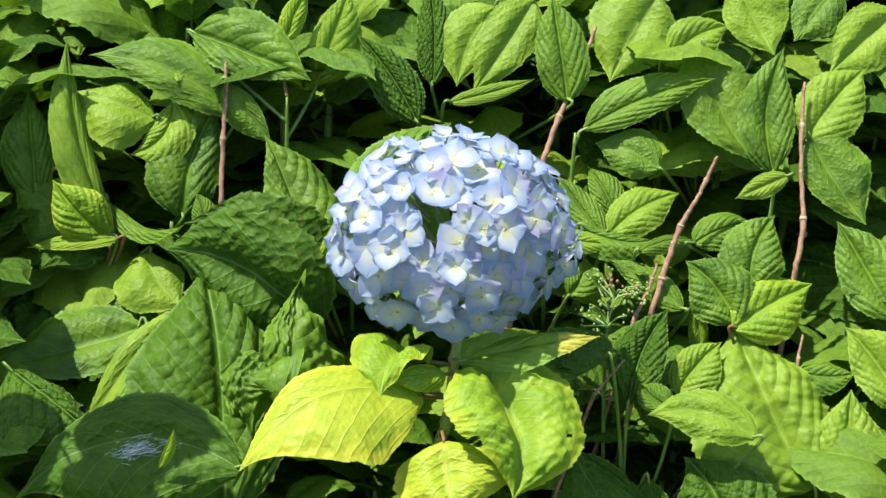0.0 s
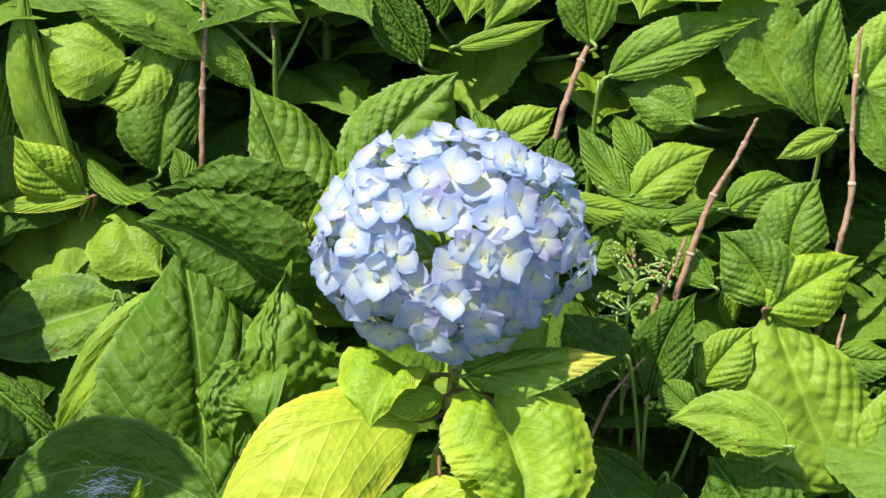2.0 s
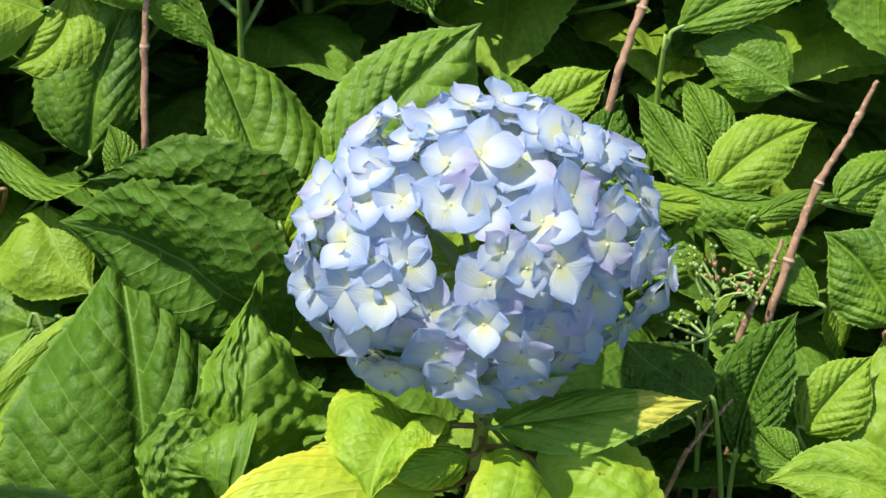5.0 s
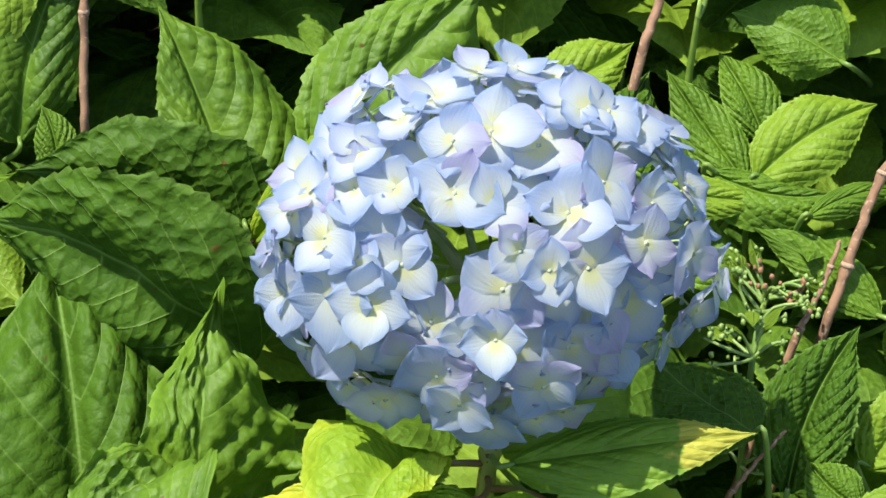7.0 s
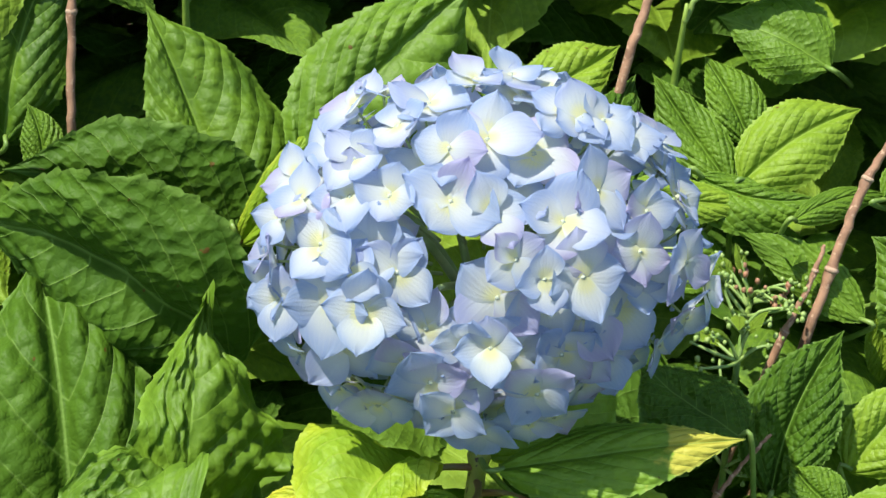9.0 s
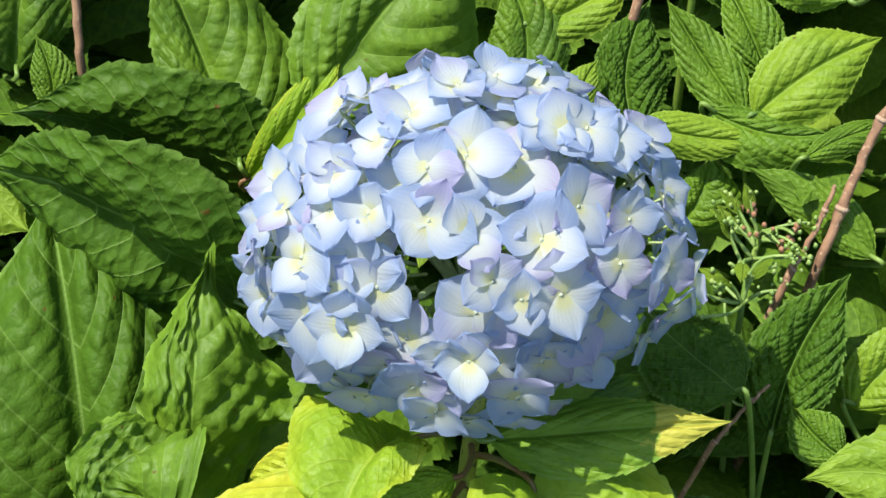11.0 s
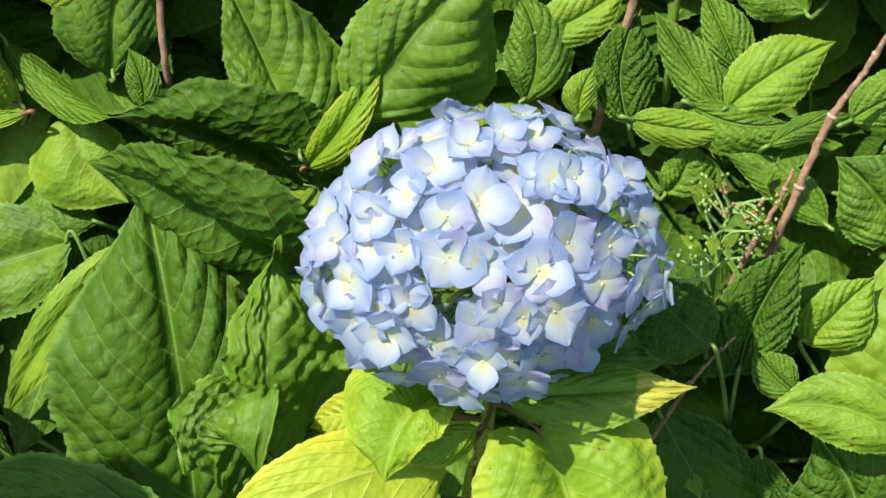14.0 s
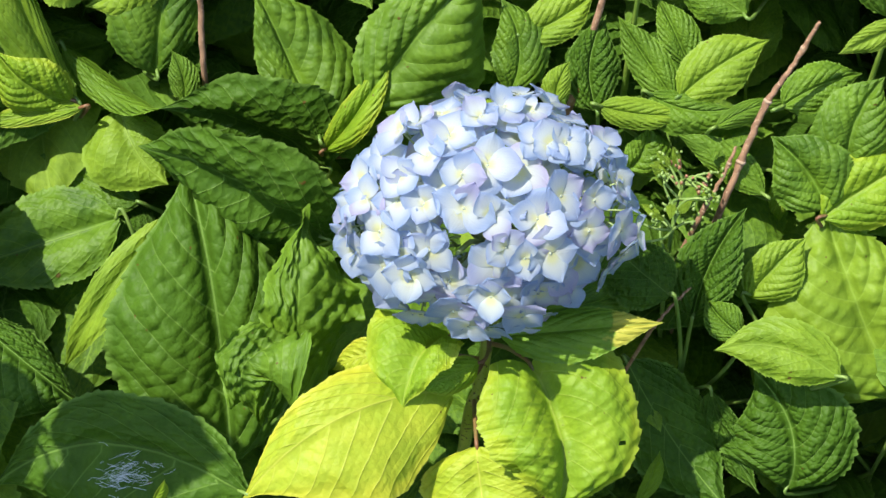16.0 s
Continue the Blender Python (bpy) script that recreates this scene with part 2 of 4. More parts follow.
def tube(points, radii, sides=8, bumps=0.0):
    """Vertices and faces of a round stalk along points."""
    points = [Vector(p) for p in points]
    verts, faces = [], []
    ref = Vector((0.3, 0.9, 0.2))
    for i, p in enumerate(points):
        d = (points[min(i + 1, len(points) - 1)] - points[max(i - 1, 0)]).normalized()
        a = d.cross(ref).normalized()
        b = d.cross(a)
        for k in range(sides):
            t = 2 * math.pi * k / sides
            r = radii[i] * (1 + bumps * random.uniform(-1, 1))
            verts.append(p + (a * math.cos(t) + b * math.sin(t)) * r)
    for i in range(len(points) - 1):
        for k in range(sides):
            k2 = (k + 1) % sides
            faces.append((i * sides + k, i * sides + k2, (i + 1) * sides + k2, (i + 1) * sides + k))
    faces.append(tuple(range(sides))[::-1])
    faces.append(tuple((len(points) - 1) * sides + k for k in range(sides)))
    return verts, faces


def bend(points, steps):
    """Points on a smooth curve through the given ones."""
    pts = [Vector(p) for p in points]
    out = []
    for i in range(len(pts) - 1):
        p0, p1, p2, p3 = pts[max(i - 1, 0)], pts[i], pts[i + 1], pts[min(i + 2, len(pts) - 1)]
        for k in range(steps):
            t = k / steps
            out.append(0.5 * (2 * p1 + (p2 - p0) * t + (2 * p0 - 5 * p1 + 4 * p2 - p3) * t * t + (3 * p1 - p0 - 3 * p2 + p3) * t ** 3))
    return out + [pts[-1]]


# ---- leaves ----
PROFILE_S = (0, 0.02, 0.06, 0.12, 0.20, 0.30, 0.40, 0.50, 0.60, 0.70, 0.79, 0.86, 0.91, 0.955, 1.0)
PROFILE_W = (0.05, 0.22, 0.46, 0.69, 0.87, 0.97, 1.0, 0.97, 0.88, 0.71, 0.49, 0.29, 0.15, 0.06, 0.0)


def uneven(S, V, rate, rng):
    """A smooth, patternless unevenness over a blade, about one high."""
    out = np.zeros_like(S)
    for _ in range(9):
        turn, f = rng.uniform(0, 6.28), rate * rng.uniform(0.6, 1.5)
        out += np.sin(f * (1.7 * S * math.cos(turn) + 0.8 * V * math.sin(turn)) + rng.uniform(0, 6.28))
    return out / 3.0


def blade(base, mid, tip, edge_a, edge_b, arch=1.0, wave=0.05, crumple=0.0, teeth=25, cols=41, seed=0, holes=0, relief=1.0, per=4, bite=0.085, heart=0.0):
    """Verts, faces and uvs of a serrated, quilted leaf: midrib from base through mid to tip, and one point on each margin."""
    rng = np.random.default_rng(seed)
    base, mid, tip, edge_a, edge_b = (np.array(p, float) for p in (base, mid, tip, edge_a, edge_b))
    axis = tip - base
    k = min(max(float((mid - base) @ axis) / float(axis @ axis), 0.30), 0.70)
    ctrl = (mid - (1 - k) ** 2 * base - k * k * tip) / (2 * k * (1 - k))
    rows = teeth * per + 1
    s = np.linspace(0, 1, rows)
    rib = ((1 - s) ** 2)[:, None] * base + (2 * s * (1 - s))[:, None] * ctrl + (s ** 2)[:, None] * tip
    tangent = np.gradient(rib, axis=0)
    tangent /= np.linalg.norm(tangent, axis=1)[:, None]
    prof = np.interp(s, PROFILE_S, PROFILE_W)
    prof = np.maximum(prof, heart * np.interp(s, (0, 0.03, 0.10, 0.25, 0.4), (0.35, 0.62, 0.90, 1.0, 1.0)) * (s < 0.4))
    prof = np.convolve(np.pad(prof, 3, mode="edge"), np.ones(7) / 7, "valid")
    prof[-1] = 0.0
    sides, widths = [], []
    for edge in (edge_a, edge_b):
        i = int(np.clip(np.argmin(np.linalg.norm(edge - rib, axis=1)), 0.18 * rows, 0.62 * rows))
        h = edge - rib[i]
        h = h - (h @ tangent[i]) * tangent[i]
        n = np.linalg.norm(h)
        d = h / n - (tangent @ (h / n))[:, None] * tangent
        sides.append(d / np.linalg.norm(d, axis=1)[:, None])
        widths.append(n / prof[i])
    up = np.cross(sides[1] - sides[0], tangent)
    up /= np.linalg.norm(up, axis=1)[:, None]
    if up[rows // 2] @ np.array((0, -0.6, 0.8)) < 0:
        up = -up
    v = np.linspace(-1, 1, cols)
    v = np.sign(v) * np.abs(v) ** 0.85
    S, V = np.meshgrid(s, v, indexing="ij")
    A = np.abs(V)
    width = 0.5 * (widths[0] + widths[1])
    wide = np.where(V < 0, widths[0], widths[1])
    saw = 1 - (s * teeth) % 1.0
    irregular = 1 + 0.025 * np.sin(s * 9 + rng.uniform(0, 6)) + 0.014 * np.sin(s * 37 + rng.uniform(0, 6))
    W = wide * (prof * irregular)[:, None]
    reach = A * W
    tooth = saw * (0.7 + 0.3 * np.sin(np.floor(s * teeth) * 2.3 + rng.uniform(0, 6))) * np.clip(prof * 3, 0, 1) * bite * np.minimum(widths[0], widths[1])
    reach[:, 0] += tooth
    reach[:, -1] += tooth
    ph1, ph2, ph3 = rng.uniform(0, 6.28, 3)
    lift = arch * W * (0.17 * np.sin(math.pi * np.minimum(A * 1.15, 1.15)))
    lift += wave * width * A ** 2 * np.sin(2 * math.pi * (S * 2.3) + ph1 + np.where(V > 0, 1.7, 0)) * np.clip(prof * 2, 0, 1)[:, None]
    lift += 0.04 * width * np.sin(2 * math.pi * S * 1.3 + ph2) * np.clip(prof, 0, 1)[:, None]
    # side veins leave the midrib and sweep forward to the margin
    phase = (S - (0.30 * A + 0.20 * A ** 2) * prof[:, None] ** 0.7) * VEINS + np.where(V > 0, rng.uniform(0.0, 0.3), 0) + rng.uniform(0, 1)
    gap = np.abs((phase + 0.5) % 1.0 - 0.5) * 2
    puff = (1 - (1 - gap) ** 2) * np.clip(A * 4, 0, 1) * (1 - A ** 5)
    cells = np.sin(105 * (0.82 * S + 0.22 * A * prof[:, None]) + np.floor(phase) * 2.1 + ph3) * np.sin(math.pi * gap * 0.5)
    lift += relief * width * (0.029 * puff + 0.008 * cells * np.clip(A * 4, 0, 1)) * np.clip(prof * 2, 0, 1)[:, None]
    lift -= 0.016 * width * np.exp(-(A / 0.06) ** 2)
    lift += width * (0.018 * uneven(S, V, 9, rng) + 0.010 * uneven(S, V, 22, rng) * relief) * np.clip(prof * 2, 0, 1)[:, None]
    if crumple:
        lift += crumple * width * (0.055 * uneven(S, V, 14, rng) * np.clip(A * 3, 0.2, 1) + 0.035 * uneven(S, V, 34, rng) + 0.014 * uneven(S, V, 60, rng) + 0.22 * A ** 3 * uneven(S, 0.3 * V, 14, rng))
        reach *= 1 - 0.12 * crumple * A ** 2 * (0.5 + 0.5 * np.sin(S * 13 + ph2))
    across = np.where((V < 0)[..., None], sides[0][:, None, :], sides[1][:, None, :])
    verts = rib[:, None, :] + reach[..., None] * across + lift[..., None] * up[:, None, :]
    verts -= (heart * 0.16 * np.linalg.norm(axis) * np.sin(math.pi * 0.5 * A) * np.exp(-S / 0.09))[..., None] * tangent[:, None, :]
    uvs = np.stack([S, (V + 1) / 2, phase / 10, A * prof[:, None]], -1).reshape(-1, 4)
    faces = []
    for i in range(rows - 1):
        for j in range(cols - 1):
            if holes and j < 4 and 0.60 < s[i] < 0.70 and (i + j) % 5 != 2:
                continue
            if holes and j in (cols - 8, cols - 9) and 0.545 < s[i] < 0.57:
                continue
            a = i * cols + j
            faces.append((a, a + 1, a + cols + 1, a + cols))
    return verts.reshape(-1, 3), faces, uvs


leaf_count = [0]
stems = {}


def stem_point(ob, z):
    pts = stems[ob.name]
    return min(pts, key=lambda p: abs(p.z - z))


def leaf(parent, base, mid, tip, edge_a, edge_b, mat, arch=1.0, wave=0.05, crumple=0.0, holes=0, relief=0.8, stalk=True, heart=0.0):
    """One leaf: base, midrib, tip and a point on each margin, in centimetres from the flower's heart."""
    leaf_count[0] += 1
    origin = parent.location
    b, m, t = cm(base) - origin, cm(mid) - origin, cm(tip) - origin
    verts, faces, uvs = blade(b, m, t, cm(edge_a) - origin, cm(edge_b) - origin, arch, wave, crumple, seed=leaf_count[0], holes=holes, relief=relief, bite=0.04 if mat in (YELLOW, LIME) else 0.075, heart=heart)
    ob = mesh_object("leaf", verts, faces, mat, parent, uvs)
    if stalk:
        out = (b - m).normalized()
        away = (b + origin - stem_point(parent, b.z + origin.z)).length
        foot = stem_point(parent, b.z + origin.z - 0.008 - 0.5 * away) - origin
        if parent.name.startswith("hydrangea_flower"):
            foot = min(stems[parent.name], key=lambda p: (p - origin - b).length + (0.05 if p.z > b.z + origin.z else 0)) - origin
        path = bend((b + (m - b) * 0.06, b + out * 0.004, b.lerp(foot, 0.45) + out * min(0.006, 0.15 * (foot - b).length), foot), 5)
        n = len(path)
        verts, faces = tube(path, [0.0010 + 0.0005 * i / n for i in range(n)], 7)
        mesh_object("petiole", verts, faces, RED_STALK if mat in (YELLOW, LIME) else STALK, ob)
    return ob


def shoot(top, name="hydrangea_shoot", label="leafy green hydrangea shoot rising from the soil", lean=(0, 0), mat=None, thick=1.0):
    """An upright stem from the soil to a point; its leaves are added after."""
    end = cm(top)
    foot = Vector((end.x * 0.92 + lean[0], end.y + 0.05 + lean[1], 0))
    ob = thing(name, foot, label, "plant", "hydrangea shoots")
    path = bend((foot - Vector((0, 0, 0.02)), foot.lerp(end, 0.5) + Vector((0.01, 0.015, 0)), foot.lerp(end, 0.85), end), 8)
    n = len(path)
    verts, faces = tube([p - foot for p in path], [thick * (0.0052 - 0.0022 * i / n) * (1 - 0.72 * (i / n) ** 6) for i in range(n)], 9, 0.03)
    mesh_object("stem", verts, faces, mat or STALK, ob)
    stems[ob.name] = path
    return ob


# ---- ground ----
def ground():
    n = 61
    g = np.linspace(-1, 1, n)
    g = np.sign(g) * (np.abs(g) * 1.6 + np.abs(g) ** 7 * 400)
    X, Y = np.meshgrid(g, g, indexing="ij")
    near = np.exp(-(X ** 2 + Y ** 2) / 8)
    Z = near * 0.02 * (np.sin(X * 9.1) * np.cos(Y * 7.7) + 0.5 * np.sin(X * 23 + 1) * np.sin(Y * 19)) - 0.004
    verts = np.stack([X, Y, Z], -1).reshape(-1, 3)
    faces = [(i * n + j, (i + 1) * n + j, (i + 1) * n + j + 1, i * n + j + 1) for i in range(n - 1) for j in range(n - 1)]
    tagged(mesh_object("ground", verts, faces, SOIL), "dark crumbly garden soil under the shrubs", "ground", kind="structure")


ground()

# ---- the flowering stem ----
HEAD = cm((-0.7, 2.4, -2.3))                     # middle of the flower head
HEAD_R = Vector((0.0719, 0.0579, 0.0436))
TILT = Matrix.Rotation(1.01, 3, "X")         # the head nods towards the open side
foot = Vector((-0.035, -0.02, 0))
flower_stalk = thing("hydrangea_flower", foot, "pale blue mophead hydrangea with yellowing leaves on its green stem", "flower")
STEM_PATH = bend((foot - Vector((0, 0, 0.02)), cm((-3.0, -3.0, -45)), cm((-1.6, -1.2, -19.0)), cm((-0.8, -0.3, -14.5)), cm((-0.3, 1.4, -10.8)), cm((-0.1, 2.3, -8.7)), HEAD - Vector((0, 0.004, 0.02))), 8)
stems[flower_stalk.name] = STEM_PATH[:-5]
verts, faces = tube([p - foot for p in STEM_PATH], [0.0039 - 0.0008 * i / len(STEM_PATH) + (0.0012 if i in (24, 32) else 0) for i in range(len(STEM_PATH))], 12, 0.02)
mesh_object("stem", verts, faces, SPOTTED_STALK, flower_stalk)


def sepal_mesh(seed):
    """A broad, cupped sepal from its narrow foot at the origin along +x, one unit long."""
    rng = np.random.default_rng(seed)
    n, c = 11, 9
    s, v = np.meshgrid(np.linspace(0, 1, n), np.linspace(-1, 1, c), indexing="ij")
    k = rng.uniform(0, 0.7)
    round_or_pointed = k * np.array((0.10, 0.19, 0.34, 0.43, 0.48, 0.46, 0.37, 0.22, 0.10, 0.02)) + (1 - k) * np.array((0.09, 0.18, 0.33, 0.42, 0.45, 0.39, 0.27, 0.13, 0.05, 0.0))
    breadth = np.interp(s[:, 0], (0, 0.08, 0.20, 0.35, 0.50, 0.64, 0.78, 0.90, 0.97, 1.0), round_or_pointed) * rng.uniform(0.92, 1.14)
    y = v * breadth[:, None]
    x = s - 0.04 * v ** 2 * s
    cup = rng.uniform(-0.12, 0.26)
    z = cup * (s ** 1.6) * 0.7 + rng.uniform(-0.10, 0.16) * v ** 2 * breadth[:, None] * 2
    z += rng.uniform(0.02, 0.05) * np.sin(v * 5 + rng.uniform(0, 6)) * s ** 2 - rng.uniform(0.0, 0.30) * np.clip(s - 0.6, 0, 1) ** 2
    z += 0.014 * np.cos(v * 9) * s + rng.uniform(0.01, 0.035) * np.abs(v) ** 3 * np.sin(s * 8 + v * 2 + rng.uniform(0, 6))
    verts = np.stack([x, y, z], -1).reshape(-1, 3)
    faces = [(i * c + j, (i + 1) * c + j, (i + 1) * c + j + 1, i * c + j + 1) for i in range(n - 1) for j in range(c - 1)]
    uvs = np.stack([s, (v + 1) / 2], -1).reshape(-1, 2)
    me = bpy.data.meshes.new("sepal")
    me.from_pydata([tuple(p) for p in verts], [], faces)
    add_uvs(me, uvs)
    me.polygons.foreach_set("use_smooth", [True] * len(me.polygons))
    me.materials.append(SEPAL)
    return me


SEPALS = [sepal_mesh(i) for i in range(16)]


def eye_mesh():
    """The small round bud in the middle of a floret."""
    bm = bmesh.new()
    bmesh.ops.create_uvsphere(bm, u_segments=10, v_segments=7, radius=0.0011)
    for q in bm.verts:
        q.co.z = q.co.z * 0.9 + 0.0006 + 0.0003 * math.cos(4 * math.atan2(q.co.y, q.co.x))
    for p in bm.faces:
        p.smooth = True
    me = bpy.data.meshes.new("floret")
    bm.to_mesh(me)
    bm.free()
    me.materials.append(EYE)
    return me


EYE_MESH = eye_mesh()
floret_rng = random.Random(7)


def floret(az, el, size, far=1.0):
    """A four-sepalled floret on the head at an azimuth (from the -y side) and a height angle; size in centimetres across."""
    a, e = radians(az), radians(el)
    d = Vector((math.sin(a) * math.cos(e), -math.cos(a) * math.cos(e), math.sin(e)))
    place = HEAD + TILT @ Vector((d.x * HEAD_R.x, d.y * HEAD_R.y, d.z * HEAD_R.z)) * far
    out = (TILT @ Vector((d.x / HEAD_R.x, d.y / HEAD_R.y, d.z / HEAD_R.z))).normalized()
    r = random.Random(int(az * 7 + el * 1009 + far * 50))
    bias = Vector((0, -0.45, 0.28)) if out.z < -0.1 else Vector((0, -0.10, 0.14))
    face = (out + bias + Vector((r.uniform(-1, 1), r.uniform(-1, 1), r.uniform(-1, 1))) * 0.22).normalized()
    place = place + out * r.uniform(-0.005, 0.005)
    turn = face.to_track_quat("Z", "Y").to_matrix().to_4x4() @ Matrix.Rotation(r.uniform(0, math.pi / 2), 4, "Z")
    ob = new("floret", EYE_MESH)
    ob.parent = flower_stalk
    ob.matrix_local = Matrix.Translation(place - foot) @ turn
    reach = min(max(size, 2.45), 3.2) / 200 * 1.06
    for k in range(4):
        sp = new("sepal", SEPALS[r.randrange(len(SEPALS))])
        sp.parent = ob
        grow = reach * r.uniform(0.90, 1.12)
        lift = radians(r.triangular(-6, 30, 8))
        sp.matrix_local = (Matrix.Translation((0, 0, 0.0011 * (k % 2))) @ Matrix.Rotation(radians(90 * k + r.uniform(-9, 9)), 4, "Z")
                           @ Matrix.Rotation(-lift, 4, "Y") @ Matrix.Rotation(radians(r.uniform(-8, 8)), 4, "X") @ Matrix.Diagonal((grow, grow * r.uniform(0.95, 1.15), grow, 1)))
    # its thin stalk down into the head
    inner = HEAD + TILT @ Vector((d.x * HEAD_R.x, d.y * HEAD_R.y, d.z * HEAD_R.z)) * 0.45 - Vector((0, 0, 0.006))
    path = bend((place - face * 0.0005, place - face * 0.012, inner), 3)
    inv = (Matrix.Translation(place) @ turn).inverted()
    verts, faces = tube([inv @ p for p in path], [0.0006, 0.0005, 0.0005, 0.0006, 0.0006, 0.0007, 0.0007], 5)
    mesh_object("pedicel", verts, faces, PEDICEL, ob)
    return ob


FACING = []
GAP = Vector((-0.233, -0.156, 0.960))        # the opening among the florets


def facing(az, el, size, far=1.0):
    FACING.append((az, el))
    floret(az, el, size, far)


facing(-162, 2, 2.30, 1.04)
facing(-162, 31, 3.53)
facing(-143, 11, 3.12)
facing(-130, 18, 2.44)
facing(-149, 39, 2.76)
facing(-116, 46, 2.92)
facing(-150, 55, 2.73)
facing(-162, 54, 1.04)
facing(-179, 51, 3.20)
facing(-93, 43, 2.93)
facing(-91, 58, 2.90)
facing(-148, 70, 3.16)
facing(-115, 19, 1.04)
facing(-108, 30, 1.04)
facing(-100, 17, 2.07)
facing(-91, 1, 2.29, 1.04)
facing(-177, 22, 2.44)
facing(160, 51, 3.57)
facing(119, 68, 3.73)
facing(179, 77, 2.71)
facing(169, 15, 2.56)
facing(161, 6, 2.40)
facing(173, 11, 2.19)
facing(150, 33, 1.04)
facing(157, 32, 1.04)
facing(144, 28, 1.04)
facing(136, 23, 2.64)
facing(125, 5, 2.41, 1.01)
facing(127, 6, 1.74, 1.04)
facing(126, 53, 2.75)
facing(108, 37, 2.43)
facing(109, 15, 1.04)
facing(98, 6, 2.22, 1.01)
facing(109, 56, 2.11)
facing(91, 47, 2.41)
facing(78, 84, 2.35)
facing(119, 6, 1.74, 1.04)
facing(-68, 41, 3.40)
facing(-60, 52, 3.10)
facing(-75, 64, 2.71)
facing(-81, 52, 2.09)
facing(-72, 11, 2.36)
facing(-76, 1, 2.39, 1.04)
facing(-65, 2, 2.20, 1.04)
facing(-54, 2, 2.39, 1.04)
facing(-49, 29, 3.35)
facing(-46, 3, 2.20, 1.04)
facing(-28, 9, 2.70)
facing(-39, 3, 2.20, 1.04)
facing(-32, 57, 2.73)
facing(-31, 41, 2.03)
facing(-19, 40, 2.77)
facing(-9, 59, 2.55)
facing(-9, 31, 2.33)
facing(-85, 9, 2.46)
facing(9, 75, 3.26)
facing(44, 67, 2.91)
facing(11, 53, 3.48)
facing(74, 65, 3.01)
facing(62, 75, 2.17)
facing(50, 52, 3.32)
facing(62, 43, 3.81)
facing(31, 47, 2.58)
facing(1, 60, 2.19)
facing(78, 39, 2.61)
facing(89, 56, 2.20)
facing(87, 28, 2.74)
facing(80, 7, 2.22, 1.04)
facing(69, 7, 2.61)
facing(17, 38, 2.69)
facing(35, 40, 2.60)
facing(57, 7, 2.22, 1.01)
facing(-2, 42, 2.13)
facing(43, 31, 2.07)
facing(91, 7, 2.13, 1.04)
facing(-164, 2, 2.11, 1.01)
facing(-171, 33, 1.04)
facing(-152, 12, 1.04)
facing(-130, 39, 2.21)
facing(-125, 57, 1.04)
# the far and lower side of the head
placed = [(radians(o[0]), radians(o[1])) for o in FACING]
for i in range(170):
    z = 1 - 2 * (i + 0.5) / 170
    el, az = math.degrees(math.asin(z)), (i * 137.508) % 360 - 180
    if el < -42:
        continue
    d = Vector((math.sin(radians(az)) * math.cos(radians(el)), -math.cos(radians(az)) * math.cos(radians(el)), z))
    if min(math.acos(max(-1, min(1, d.dot(Vector((math.sin(a) * math.cos(e), -math.cos(a) * math.cos(e), math.sin(e))))))) for a, e in placed) < radians(17):
        continue
    if d.dot(GAP.normalized()) > math.cos(radians(13)):
        continue
    floret(az, el, floret_rng.uniform(2.2, 2.8))
# smaller ones tucked in behind the outer florets
for i in range(70):
    z = 1 - 2 * (i + 0.5) / 70
    el, az = math.degrees(math.asin(z)), (i * 137.508 + 60) % 360 - 180
    d = Vector((math.sin(radians(az)) * math.cos(radians(el)), -math.cos(radians(az)) * math.cos(radians(el)), z))
    if el > -40 and d.dot(GAP.normalized()) < math.cos(radians(19)):
        floret(az, el, floret_rng.uniform(2.3, 2.8), 0.76)

# branches inside the head
for i in range(9):
    a = i * 2.4
    rim = HEAD + Vector((math.cos(a) * 0.034, math.sin(a) * 0.034, 0.010 + 0.012 * math.sin(i * 5)))
    path = bend((HEAD - Vector((0, 0.004, 0.024)), HEAD.lerp(rim, 0.5) - Vector((0, 0, 0.008)), rim), 4)
    verts, faces = tube([p - foot for p in path], [0.0018 - 0.0007 * k / len(path) for k in range(len(path))], 7)
    mesh_object("branch", verts, faces, PEDICEL, flower_stalk)

# ---- leaves, shoot by shoot ----
shoot_a = shoot((-17.8, 3.2, -28.6), label="hydrangea shoot with large dark green leaves, one of them crumpled")
leaf(shoot_a, (-15.1, -1.0, -21.0), (-15.5, 4.0, -13.6), (-17.1, 11.0, -8.3), (-21.5, 2.5, -14.0), (-11.2, 4.5, -14.5), MATURE_SHADED, relief=1.3)
leaf(shoot_a, (-11.2, 0.0, -16.1), (-10.8, 2.7, -10.3), (-10.4, 7.0, -7.7), (-12.9, 1.8, -11.6), (-7.4, 4.2, -14.2), GREEN, crumple=0.8, arch=0.5, wave=0.08)
leaf(shoot_a, (-10.8, 1.5, -12.3), (-13.0, -0.3, -11.0), (-12.9, -2.0, -15.4), (-14.8, -0.2, -10.2), (-11.1, -1.0, -13.6), GREEN, crumple=1.1, wave=0.12)
leaf(shoot_a, (-21.3, 10.5, -12.8), (-25.4, 10.0, -14.2), (-31.1, 8.0, -14.5), (-25.9, 12.0, -12.1), (-24.5, 7.5, -15.0), GREEN, relief=0.9)
leaf(shoot_a, (-18.2, 9.0, -10.9), (-21.2, 6.0, -12.9), (-24.8, 4.0, -18.8), (-21.9, 6.5, -12.0), (-20.3, 5.0, -12.9), LIGHT, relief=0.7)
